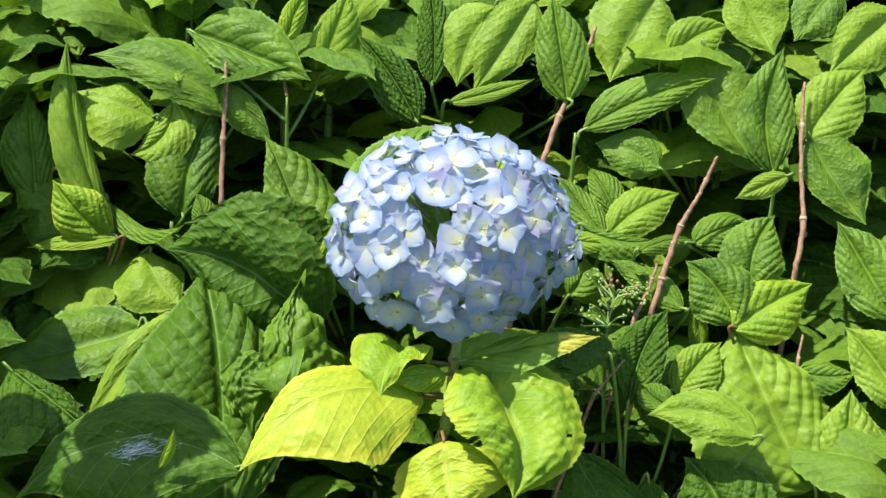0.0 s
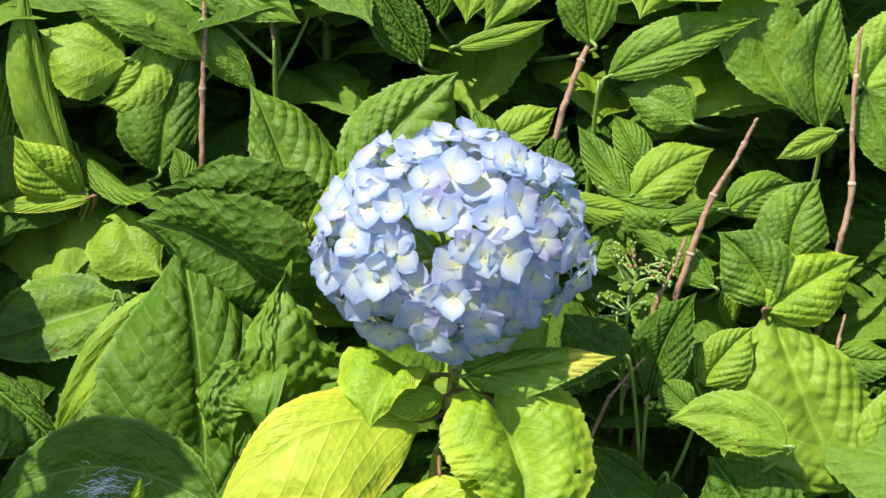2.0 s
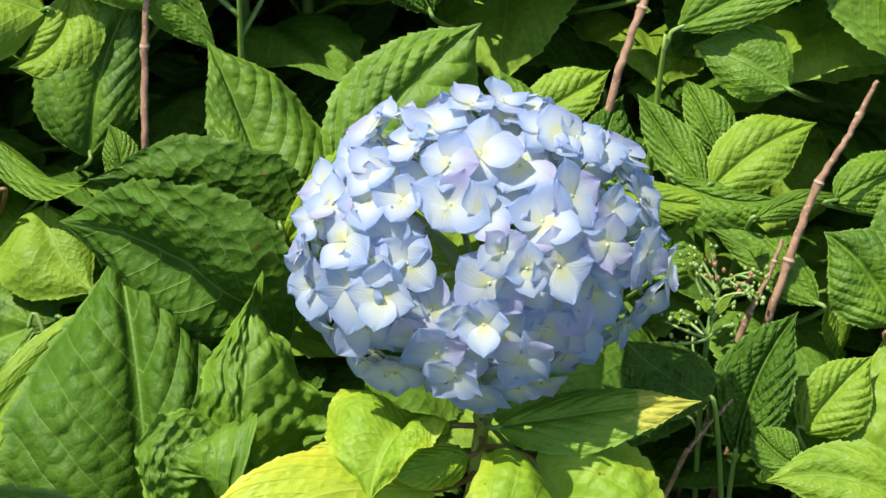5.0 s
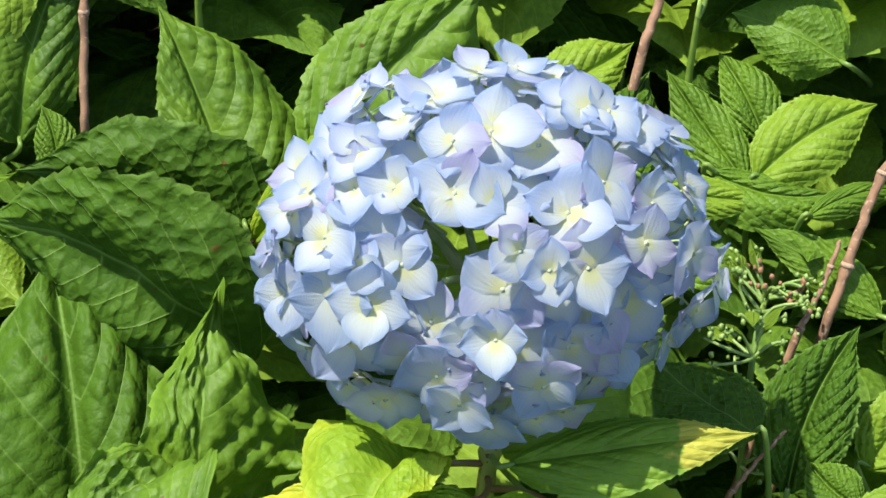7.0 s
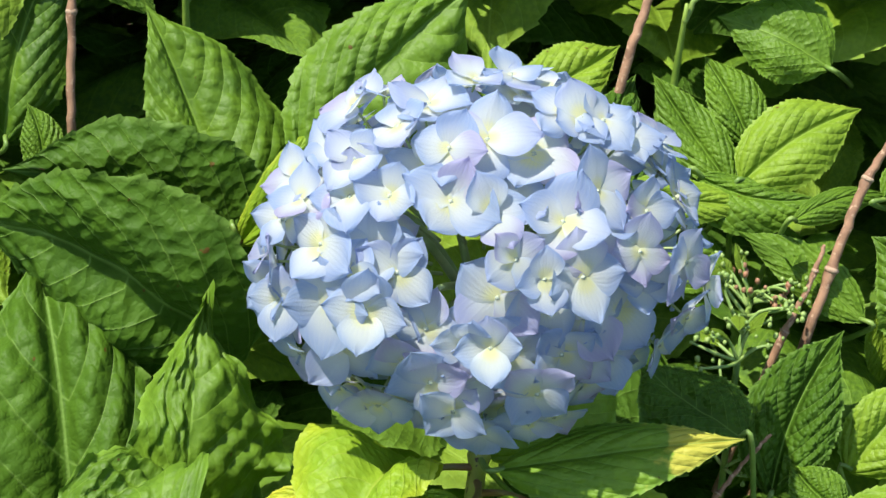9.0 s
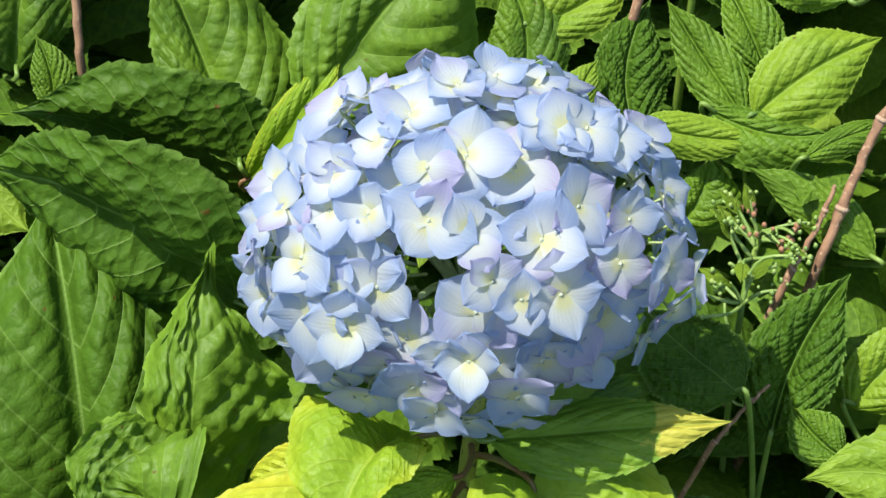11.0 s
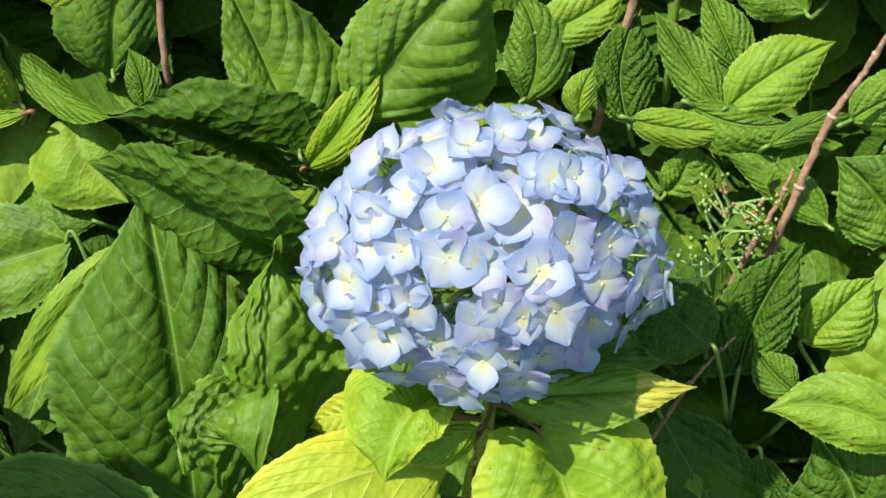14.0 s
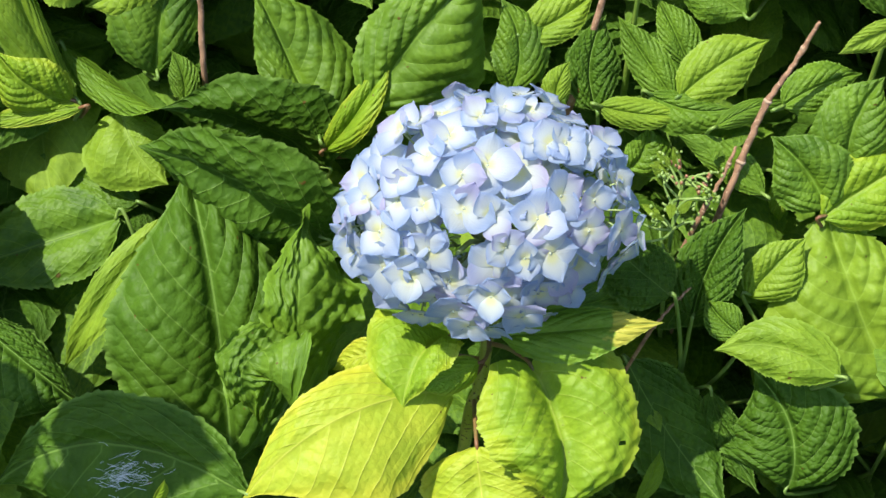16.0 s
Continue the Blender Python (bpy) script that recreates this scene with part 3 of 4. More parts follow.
leaf(shoot_a, (-13.7, -7.0, -14.4), (-19.9, -4.5, -13.5), (-28.0, -4.0, -18.2), (-20.7, -2.3, -11.7), (-21.0, -8.0, -17.7), MATURE_SHADED, relief=1.2)
leaf(shoot_a, (-29.2, 4.0, -13.1), (-26.1, 1.5, -14.1), (-23.2, 0.0, -16.4), (-25.6, 3.0, -14.0), (-27.6, -1.0, -15.9), MATURE_SHADED, relief=1.2)
leaf(shoot_a, (-18.6, -8.0, -13.8), (-18.0, -8.0, -12.2), (-17.6, -8.0, -11.1), (-18.2, -8.0, -12.4), (-17.6, -8.0, -12.7), LIME, stalk=False)
shoot_b = shoot((-15.2, 17.9, -26.0))
leaf(shoot_b, (-9.4, 8.0, -11.9), (-14.1, 9.2, -7.9), (-19.7, 11.4, -7.4), (-13.7, 9.0, -3.7), (-13.8, 8.8, -13.1), MATURE_SHADED, arch=0.9, relief=1.3)
leaf(shoot_b, (-9.4, 12.8, -11.5), (-13.6, 13.4, -7.8), (-18.5, 13.1, -6.2), (-14.5, 13.4, -3.4), (-14.5, 13.2, -11.1), MATURE_SHADED, relief=1.2)
leaf(shoot_b, (-20.4, 12.5, -13.9), (-23.6, 13.5, -13.1), (-26.9, 15.0, -12.2), (-23.0, 15.0, -12.3), (-23.3, 12.0, -14.1), GREEN, relief=1.4)
leaf(shoot_b, (-17.3, 15.0, -7.8), (-17.3, 15.7, -6.4), (-17.9, 16.7, -5.3), (-18.1, 15.7, -6.4), (-16.4, 15.7, -6.4), GREEN, relief=0.5)
shoot_d = shoot((-6.7, 22.0, -21.2), label="hydrangea shoot with upright ribbed leaves behind the flower")
leaf(shoot_d, (-9.5, 12.5, -8.4), (-11.1, 15.5, -5.2), (-13.1, 17.9, -1.4), (-12.9, 15.0, -4.7), (-7.4, 16.0, -6.4), GREEN, relief=1.2)
leaf(shoot_d, (-6.5, 13.0, -6.4), (-4.1, 15.5, -3.3), (-0.1, 17.6, -0.2), (-7.1, 15.5, -3.3), (-0.0, 16.0, -5.7), GREEN, relief=1.1)
leaf(shoot_d, (-9.3, 12.3, -9.1), (-7.4, 12.8, -6.5), (-5.4, 15.5, -4.2), (-8.7, 12.8, -6.7), (-6.3, 12.2, -6.1), LIME, arch=1.5, relief=0.6)
shoot_c = shoot((-27.6, 20.4, -18.3), label="hydrangea shoot with lime green young leaves at its tip")
leaf(shoot_c, (-21.2, 16.0, -9.6), (-20.5, 14.2, -10.8), (-18.5, 12.5, -12.3), (-23.0, 13.0, -11.9), (-19.1, 15.5, -10.4), LIGHT, relief=0.5)
leaf(shoot_c, (-24.3, 18.0, -6.4), (-21.5, 15.5, -7.6), (-18.4, 13.2, -6.3), (-22.4, 15.5, -8.3), (-20.3, 16.0, -8.2), GREEN, relief=0.5)
leaf(shoot_c, (-23.5, 15.5, -8.4), (-26.0, 17.5, -1.5), (-26.9, 20.4, 4.8), (-27.8, 17.0, -0.6), (-25.3, 18.0, -1.9), LIGHT, arch=1.2, relief=0.5)
leaf(shoot_c, (-23.9, 15.5, -8.2), (-26.2, 15.0, -5.9), (-27.7, 16.0, -4.2), (-27.5, 14.5, -6.7), (-24.5, 15.5, -5.0), LIME, relief=1.0)
leaf(shoot_c, (-23.2, 15.0, -8.2), (-26.0, 14.5, -8.2), (-29.5, 14.0, -8.5), (-26.2, 15.0, -7.8), (-26.1, 14.0, -8.6), LIME, relief=0.4)
leaf(shoot_c, (-25.1, 16.0, -8.4), (-27.5, 16.5, -6.5), (-30.8, 17.5, -4.8), (-27.6, 17.5, -4.7), (-29.5, 15.5, -8.4), GREEN, relief=0.8)
leaf(shoot_c, (-29.0, 17.0, -6.1), (-29.3, 18.0, -2.2), (-29.7, 20.0, 0.9), (-31.4, 18.0, -2.2), (-27.9, 18.0, -2.6), GREEN, relief=0.8)
shoot_e = shoot((-23.7, 27.9, -13.5))
leaf(shoot_e, (-20.9, 19.5, -0.8), (-23.6, 19.5, 0.2), (-26.4, 20.5, 0.8), (-23.7, 21.0, 1.2), (-24.7, 17.5, -1.8), LIGHT, relief=0.4)
leaf(shoot_e, (-19.6, 20.0, 0.2), (-20.0, 19.0, -1.5), (-22.6, 18.0, -3.0), (-18.0, 19.3, -0.7), (-21.3, 19.0, -1.5), LIGHT, relief=0.5)
leaf(shoot_e, (-18.9, 16.5, -7.0), (-18.4, 18.0, -4.0), (-16.5, 20.5, 0.1), (-21.3, 17.0, -4.8), (-16.5, 18.0, -5.2), GREEN, relief=0.6)
leaf(shoot_e, (-15.3, 19.5, -0.5), (-20.0, 20.0, 2.6), (-25.5, 21.0, 3.3), (-20.8, 22.0, 4.4), (-20.3, 19.0, 1.2), GREEN, relief=0.7)
leaf(shoot_e, (-16.0, 19.5, 1.7), (-14.2, 18.7, -0.1), (-12.6, 18.0, -2.2), (-15.3, 18.5, -1.1), (-13.3, 18.7, -0.1), GREEN, relief=0.6)
shoot_s = shoot((-11.6, 19.3, 1.0), mat=YOUNG_STALK, thick=0.6)
leaf(shoot_s, (-18.3, 23.0, 4.4), (-13.9, 21.0, 3.4), (-9.9, 19.2, 2.2), (-12.4, 22.0, 5.6), (-15.3, 19.8, 2.5), GREEN, relief=0.6)
leaf(shoot_s, (-9.6, 22.5, 0.9), (-8.4, 23.0, 4.5), (-7.2, 24.0, 7.6), (-9.9, 23.0, 4.5), (-6.4, 23.0, 3.9), LIGHT, relief=0.5)
leaf(shoot_s, (-11.8, 22.0, 4.1), (-11.2, 22.5, 5.9), (-10.2, 23.0, 7.8), (-12.0, 22.5, 6.3), (-10.5, 22.5, 5.2), LIME, relief=0.4)
shoot_f = shoot((1.1, 37.0, -9.6))
leaf(shoot_f, (-2.4, 20.0, -1.0), (-4.4, 21.5, 2.1), (-6.7, 23.0, 4.5), (-6.2, 21.5, 2.1), (-2.8, 21.5, 2.5), MATURE_SHADED)
leaf(shoot_f, (-1.3, 21.5, 1.3), (-1.2, 23.0, 4.6), (-1.6, 25.0, 8.2), (-2.5, 23.0, 4.6), (0.1, 23.0, 4.2), MATURE_SHADED)
leaf(shoot_f, (3.1, 24.0, 6.3), (1.3, 22.5, 4.0), (0.4, 21.0, 1.3), (-0.9, 22.5, 3.9), (2.9, 22.0, 3.5), LIGHT, relief=0.5)
leaf(shoot_f, (5.9, 24.0, 6.9), (3.8, 22.0, 4.1), (1.5, 20.5, 1.0), (2.0, 22.0, 5.2), (5.6, 21.5, 3.7), LIGHT, relief=0.5)
leaf(shoot_f, (-0.2, 19.0, 0.8), (2.8, 19.3, 1.5), (5.9, 20.0, 2.3), (2.6, 19.5, 2.0), (3.2, 19.0, 1.1), LIGHT, relief=0.3)
leaf(shoot_f, (8.2, 19.5, 0.8), (7.6, 21.0, 4.5), (7.0, 22.5, 7.8), (5.9, 21.0, 4.5), (9.4, 21.0, 4.9), GREEN, relief=0.6)
shoot_k = shoot((19.9, 31.0, -11.6))
leaf(shoot_k, (15.0, 25.0, 7.2), (13.1, 23.5, 4.7), (11.3, 21.0, 1.8), (10.0, 23.5, 5.1), (15.9, 23.0, 3.8), LIGHT, relief=0.5)
leaf(shoot_k, (18.1, 22.5, 4.0), (19.0, 20.0, 0.8), (21.5, 17.5, -2.9), (16.2, 20.0, 1.4), (21.8, 20.5, 1.3), GREEN, relief=0.7)
leaf(shoot_k, (15.3, 22.5, 2.7), (17.6, 23.5, 4.5), (20.3, 24.5, 5.1), (16.6, 24.0, 5.6), (18.1, 22.0, 3.0), LIGHT, relief=0.5)
leaf(shoot_k, (14.6, 16.8, -3.2), (12.4, 17.8, -2.3), (10.2, 19.0, -2.1), (13.1, 19.0, -1.0), (12.1, 17.0, -3.7), GREEN, relief=0.7)
shoot_m = shoot((8.7, 18.2, -1.1), label="green hydrangea shoot forking into slender leaf stalks", mat=YOUNG_STALK, thick=0.6)
leaf(shoot_m, (9.4, 18.5, -0.9), (13.9, 19.0, 1.4), (18.7, 20.0, 2.5), (13.2, 20.0, 2.6), (14.5, 18.3, 0.5), GREEN, relief=0.5, arch=0.8)
shoot_n = shoot((22.8, 16.3, -3.7), label="green hydrangea shoot forking into slender leaf stalks", mat=YOUNG_STALK, thick=0.6)
leaf(shoot_n, (22.7, 16.7, -3.3), (22.2, 17.9, -0.8), (23.5, 20.5, 4.7), (20.2, 18.0, 0.6), (24.1, 18.0, 0.5), GREEN, relief=0.7)
leaf(shoot_n, (23.6, 16.0, -3.3), (22.0, 15.7, -3.9), (19.8, 15.0, -4.7), (21.8, 16.0, -3.2), (22.3, 15.3, -4.6), LIGHT, relief=0.4)
shoot_l = shoot((31.9, 27.9, -12.5))
leaf(shoot_l, (25.1, 17.7, -1.2), (27.0, 19.0, 1.2), (29.4, 20.5, 3.2), (25.1, 19.5, 2.3), (29.1, 18.2, 0.5), LIGHT, relief=0.5)
leaf(shoot_l, (25.3, 17.5, -1.0), (27.0, 15.8, -3.8), (29.0, 14.0, -6.2), (24.7, 15.8, -3.2), (29.4, 16.0, -2.8), GREEN, relief=0.8)
leaf(shoot_l, (32.4, 25.0, 6.2), (29.8, 23.5, 4.4), (27.0, 21.0, 2.6), (28.1, 23.5, 5.7), (31.5, 22.5, 2.9), LIGHT, relief=0.5)
leaf(shoot_l, (20.9, 26.0, 7.7), (21.9, 24.5, 5.8), (23.3, 22.5, 3.5), (19.9, 24.5, 5.5), (24.4, 24.5, 6.5), LIGHT, relief=0.5)
leaf(shoot_l, (28.1, 26.0, 7.8), (26.3, 24.5, 6.1), (24.7, 23.0, 4.4), (24.9, 25.0, 6.7), (28.1, 24.0, 5.2), GREEN, relief=0.5)
leaf(shoot_l, (16.9, 13.7, -7.6), (19.0, 14.5, -6.8), (21.6, 15.3, -6.7), (18.6, 15.5, -6.0), (19.5, 13.6, -7.7), GREEN, relief=0.8)
shoot_h = shoot((26.5, 13.8, -24.6))
leaf(shoot_h, (19.5, 9.5, -11.9), (18.3, 10.5, -9.8), (16.1, 12.0, -8.2), (16.3, 10.0, -10.4), (20.4, 11.0, -8.7), GREEN, relief=0.9)
leaf(shoot_h, (20.7, 11.0, -10.2), (20.8, 12.3, -8.0), (22.5, 14.0, -5.5), (18.6, 12.5, -7.4), (23.0, 12.5, -7.6), GREEN, relief=1.1)
leaf(shoot_h, (19.3, 9.0, -12.0), (22.2, 10.4, -10.6), (25.0, 11.5, -9.6), (21.7, 11.8, -9.1), (23.5, 9.3, -12.2), LIME, relief=0.7)
leaf(shoot_h, (30.5, 9.5, -11.4), (28.7, 12.0, -8.6), (26.9, 14.0, -5.9), (26.4, 12.0, -8.2), (30.9, 12.0, -7.5), GREEN, relief=0.9)
leaf(shoot_h, (31.0, 6.0, -16.6), (29.2, 8.0, -14.1), (27.2, 10.0, -12.2), (27.3, 7.5, -14.1), (31.3, 8.0, -12.6), LIGHT, relief=0.8)
leaf(shoot_h, (23.7, 8.3, -14.7), (25.7, 8.0, -15.1), (27.8, 8.0, -14.8), (25.8, 9.0, -14.3), (25.9, 7.0, -15.9), GREEN, relief=0.6)
leaf(shoot_h, (26.7, 2.5, -21.9), (26.8, 4.3, -18.7), (27.2, 6.5, -15.3), (24.2, 4.0, -18.8), (29.3, 4.0, -18.3), LIGHT, relief=1.1)
shoot_i = shoot((12.2, 6.7, -28.7), label="hydrangea shoot with broad green leaves beside the flower")
leaf(shoot_i, (11.7, 4.7, -15.6), (12.6, 6.5, -12.8), (14.6, 8.5, -10.3), (10.5, 6.3, -12.7), (14.7, 6.5, -11.5), MATURE_SHADED, relief=1.0)
leaf(shoot_i, (19.6, 0.7, -16.1), (16.3, 2.0, -14.9), (12.5, 2.0, -15.1), (16.9, 3.2, -13.8), (15.2, 1.0, -15.9), LIGHT, relief=0.6)
leaf(shoot_i, (14.2, 3.0, -15.0), (13.1, 4.0, -14.7), (12.3, 5.0, -14.1), (12.3, 3.5, -15.0), (13.9, 4.3, -14.0), GREEN, relief=0.9)
leaf(shoot_i, (8.1, 4.0, -19.0), (10.5, 1.0, -22.1), (14.0, -3.0, -24.6), (8.0, 0.5, -23.5), (13.1, 2.0, -21.9), MATURE_SHADED)
leaf(shoot_i, (13.0, 2.5, -20.2), (14.3, 0.5, -23.1), (15.9, -2.0, -24.5), (13.3, 0.5, -23.7), (15.0, 0.5, -22.1), MATURE_SHADED, relief=0.6)
leaf(shoot_i, (8.5, -3.0, -23.7), (9.1, -2.5, -21.7), (9.5, -2.0, -19.2), (8.7, -2.5, -21.7), (9.7, -2.5, -22.4), LIGHT, relief=0.5)
leaf(shoot_i, (0.2, 3.0, -12.1), (2.7, 5.0, -11.7), (5.8, 8.0, -11.7), (2.2, 7.5, -11.6), (4.6, 4.0, -12.4), LIGHT, relief=0.9)
leaf(shoot_i, (2.5, 3.0, -12.9), (6.0, 4.0, -12.8), (10.0, 5.3, -12.8), (5.4, 5.0, -12.5), (6.8, 3.0, -13.2), GREEN, relief=0.7)
leaf(shoot_i, (9.9, 3.5, -11.7), (8.0, 5.5, -11.5), (6.4, 7.5, -11.2), (8.7, 7.0, -11.0), (6.3, 4.5, -12.0), MATURE_SHADED, relief=0.8)
shoot_r = shoot((24.4, 2.9, -30.6), label="hydrangea shoot with one very broad light green leaf")
leaf(shoot_r, (24.3, 2.7, -20.9), (21.5, 6.0, -16.4), (19.5, 10.2, -12.1), (15.7, 6.5, -15.4), (25.6, 6.7, -16.3), LIGHT, relief=1.3)
leaf(shoot_r, (15.1, 6.0, -15.5), (16.6, 7.0, -13.7), (18.3, 8.0, -12.5), (15.2, 7.2, -13.2), (18.2, 6.3, -14.0), LIGHT, relief=0.9)
leaf(shoot_r, (17.7, -1.5, -24.7), (17.6, 0.3, -21.0), (15.4, 3.0, -18.7), (13.8, 1.0, -21.9), (21.2, 0.0, -20.3), MATURE_SHADED, relief=0.6)
shoot_g = shoot((13.4, 19.8, -20.5))
leaf(shoot_g, (17.1, 12.0, -12.0), (17.4, 11.7, -14.0), (17.2, 11.0, -15.6), (16.7, 11.7, -13.6), (18.1, 12.0, -13.7), LIGHT, relief=0.4)
leaf(shoot_g, (11.0, 14.0, -7.0), (13.4, 15.1, -5.4), (16.1, 16.3, -4.8), (12.8, 16.2, -4.5), (14.6, 14.3, -6.2), LIGHT, relief=0.35)
leaf(shoot_g, (6.3, 13.0, -6.5), (8.5, 12.9, -7.1), (11.3, 13.0, -7.4), (8.5, 13.6, -6.5), (8.4, 12.3, -7.8), LIGHT, relief=0.3)
leaf(shoot_g, (9.2, 14.0, -6.7), (12.1, 13.2, -7.3), (14.1, 13.3, -7.2), (11.9, 14.0, -6.9), (11.8, 12.3, -8.4), GREEN, relief=0.7, wave=0.12)
leaf(shoot_g, (12.9, 12.3, -7.7), (14.5, 13.0, -7.2), (17.2, 14.0, -7.5), (14.4, 13.5, -7.0), (14.6, 12.6, -7.9), GREEN, relief=0.5)
leaf(shoot_g, (15.8, 10.0, -11.0), (13.5, 11.3, -9.5), (10.7, 12.3, -8.2), (12.6, 12.5, -8.2), (14.3, 10.3, -10.9), GREEN, relief=1.0)
shoot_j = shoot((7.4, 21.2, -19.2))
leaf(shoot_j, (8.1, 11.8, -10.8), (9.0, 12.3, -9.6), (9.3, 13.2, -8.5), (8.0, 12.3, -9.3), (10.7, 12.3, -10.3), GREEN, relief=0.7)
leaf(shoot_j, (1.3, 15.0, -7.5), (1.9, 16.3, -5.2), (0.8, 18.3, -3.1), (0.4, 16.3, -5.1), (3.5, 16.0, -6.3), GREEN, relief=0.6)
leaf(shoot_j, (3.9, 13.8, -7.2), (4.0, 14.3, -6.0), (4.7, 15.2, -5.1), (3.1, 14.3, -6.1), (4.7, 14.3, -6.1), LIGHT, relief=0.4)
leaf(shoot_j, (6.3, 14.0, -8.0), (5.9, 15.7, -6.3), (6.9, 18.0, -4.3), (4.6, 15.7, -6.2), (7.7, 15.7, -6.8), MATURE_SHADED)
leaf(shoot_j, (10.6, 14.3, -7.3), (9.0, 16.0, -5.7), (7.5, 17.6, -4.0), (8.0, 15.8, -6.0), (10.2, 16.2, -5.4), GREEN, relief=0.5)
leaf(shoot_j, (11.6, 15.8, -6.3), (10.8, 17.0, -4.9), (9.8, 18.8, -3.8), (9.8, 17.0, -4.9), (12.0, 17.2, -4.5), GREEN, relief=1.0)
leaf(shoot_j, (2.1, 17.0, -5.0), (4.2, 17.7, -4.3), (6.3, 19.0, -3.5), (3.5, 18.5, -3.3), (5.0, 17.0, -4.9), LIGHT, relief=0.5)
leaf(flower_stalk, (-2.5, -2.5, -11.6), (-7.3, -4.5, -10.1), (-13.8, -7.5, -14.3), (-8.5, -2.8, -9.3), (-4.3, -6.8, -13.1), YELLOW, arch=0.4, relief=0.8)
leaf(flower_stalk, (1.8, -1.5, -11.1), (3.2, -4.0, -12.6), (3.0, -8.0, -15.9), (-1.2, -5.0, -10.3), (7.7, -3.5, -12.1), LIME, holes=1, relief=1.5, arch=1.2, heart=1.0)
leaf(flower_stalk, (-1.2, -5.0, -13.5), (-1.1, -6.5, -14.4), (-0.5, -9.0, -16.8), (-4.2, -6.5, -15.8), (3.1, -6.5, -14.9), YELLOW, relief=0.6)
leaf(flower_stalk, (-2.6, 0.0, -10.3), (-4.4, -2.2, -9.3), (-5.2, -4.2, -10.9), (-7.2, -0.5, -8.9), (-2.8, -3.0, -8.4), LIME, relief=1.0, wave=0.12, heart=0.5)
leaf(flower_stalk, (-5.8, 0.5, -12.4), (-7.5, 0.5, -12.8), (-9.0, 0.5, -14.0), (-7.6, 1.5, -12.5), (-7.4, -0.5, -13.3), YELLOW, relief=0.3)
leaf(flower_stalk, (0.3, 0.0, -10.2), (3.6, -0.5, -9.1), (8.8, -0.8, -8.1), (3.7, 0.8, -8.8), (3.9, -2.0, -9.8), SPOTTED, relief=0.5)
leaf(flower_stalk, (-1.0, -1.5, -10.5), (-2.4, -2.5, -10.1), (-4.5, -3.5, -10.0), (-2.8, -2.0, -9.6), (-2.5, -3.3, -10.9), LIME, relief=0.4)

# an unseen tall shoot, added outside the view to shade the low leaves
shade_shoot = shoot((-37.5, -6.0, 17), label="unseen tall hydrangea shoot added to shade the low leaves")
leaf(shade_shoot, (-37.5, -6.5, 18.0), (-32.5, -7.5, 19.0), (-27.5, -9.0, 18.4), (-33.5, -11.1, 19.0), (-31.5, -3.9, 19.0), MATURE_SHADED)
leaf(shade_shoot, (-38.0, -6.0, 17.5), (-42.0, -5.1, 18.6), (-47.0, -4.7, 17.4), (-43.0, -8.3, 18.6), (-41.0, -1.9, 18.6), MATURE_SHADED)
leaf(shade_shoot, (-37.2, -8.0, 16.0), (-36.0, -12.0, 16.5), (-33.5, -16.5, 15.0), (-40.2, -13.0, 16.5), (-31.8, -11.0, 16.5), MATURE_SHADED)
leaf(shade_shoot, (-38.6, -6.0, 13.0), (-43.0, -8.0, 13.5), (-48.0, -10.5, 12.0), (-44.6, -4.4, 13.5), (-41.4, -11.6, 13.5), MATURE_SHADED)

# ---- bare twigs ----
TALL_TWIG = "bare brown cane standing among the hydrangea leaves"
SHORT_TWIG = "short broken brown twig among the hydrangea leaves"


def bare_twig(points, radius, label):
    """A dry stem with swollen nodes, from its tip down to the soil."""
    top = [cm(p) for p in points]
    d = (top[-1] - top[-2]).normalized()
    d = Vector((d.x * 0.5, d.y * 0.3 + 0.1, -1)).normalized()
    low = top[-1] + d * (top[-1].z / -d.z)
    path = bend(top, 10) + [top[-1].lerp(low - Vector((0, 0, 0.02)), k / 14) for k in range(1, 15)]
    base = Vector((low.x, low.y, 0))
    ob = thing("bare_twig", base, label, "twig", "bare twigs")
    rad = []
    for i in range(len(path)):
        r = radius / 200 * (0.62 + 0.5 * min(i / 25, 1))
        if i % 13 in (6, 7):
            r *= 1.28
        rad.append(r)
    rad[0] *= 0.75
    verts, faces = tube([p - base + Vector((random.uniform(-1, 1), random.uniform(-1, 1), 0)) * 0.0004 for p in path], rad, 9, 0.06)
    stem = mesh_object("stem", verts, faces, BARK, ob)
    # paler scars round the nodes
    for i in range(6, min(len(path) - 2, 40), 13):
        a, b = path[i] - base, path[i + 1] - base
        ring = [a.lerp(b, q) for q in (-0.15, 0.1, 0.35, 0.55)]
        verts, faces = tube(ring, [rad[i] * q for q in (1.0, 1.22, 1.18, 0.98)], 9, 0.08)
        mesh_object("node", verts, faces, PALE_BARK, stem, label="pale swollen node")
    return ob


bare_twig(((18.2, 14.5, -1.4), (16.9, 13.5, -4.0), (15.6, 12.5, -6.0), (14.6, 11.2, -8.5), (13.7, 10.0, -11.0)), 0.36, TALL_TWIG)
bare_twig(((14.0, 11.2, -8.1), (13.4, 10.4, -9.7), (12.5, 9.6, -11.3)), 0.28, SHORT_TWIG)
bare_twig(((-15.9, 20.0, 3.2), (-15.8, 18.8, 1.2), (-16.0, 17.4, -1.8), (-16.1, 16.0, -5.9)), 0.32, TALL_TWIG)
bare_twig(((10.4, 23.5, 5.2), (9.0, 21.0, 2.4), (7.5, 19.0, -0.4), (6.5, 17.5, -2.8)), 0.36, TALL_TWIG)
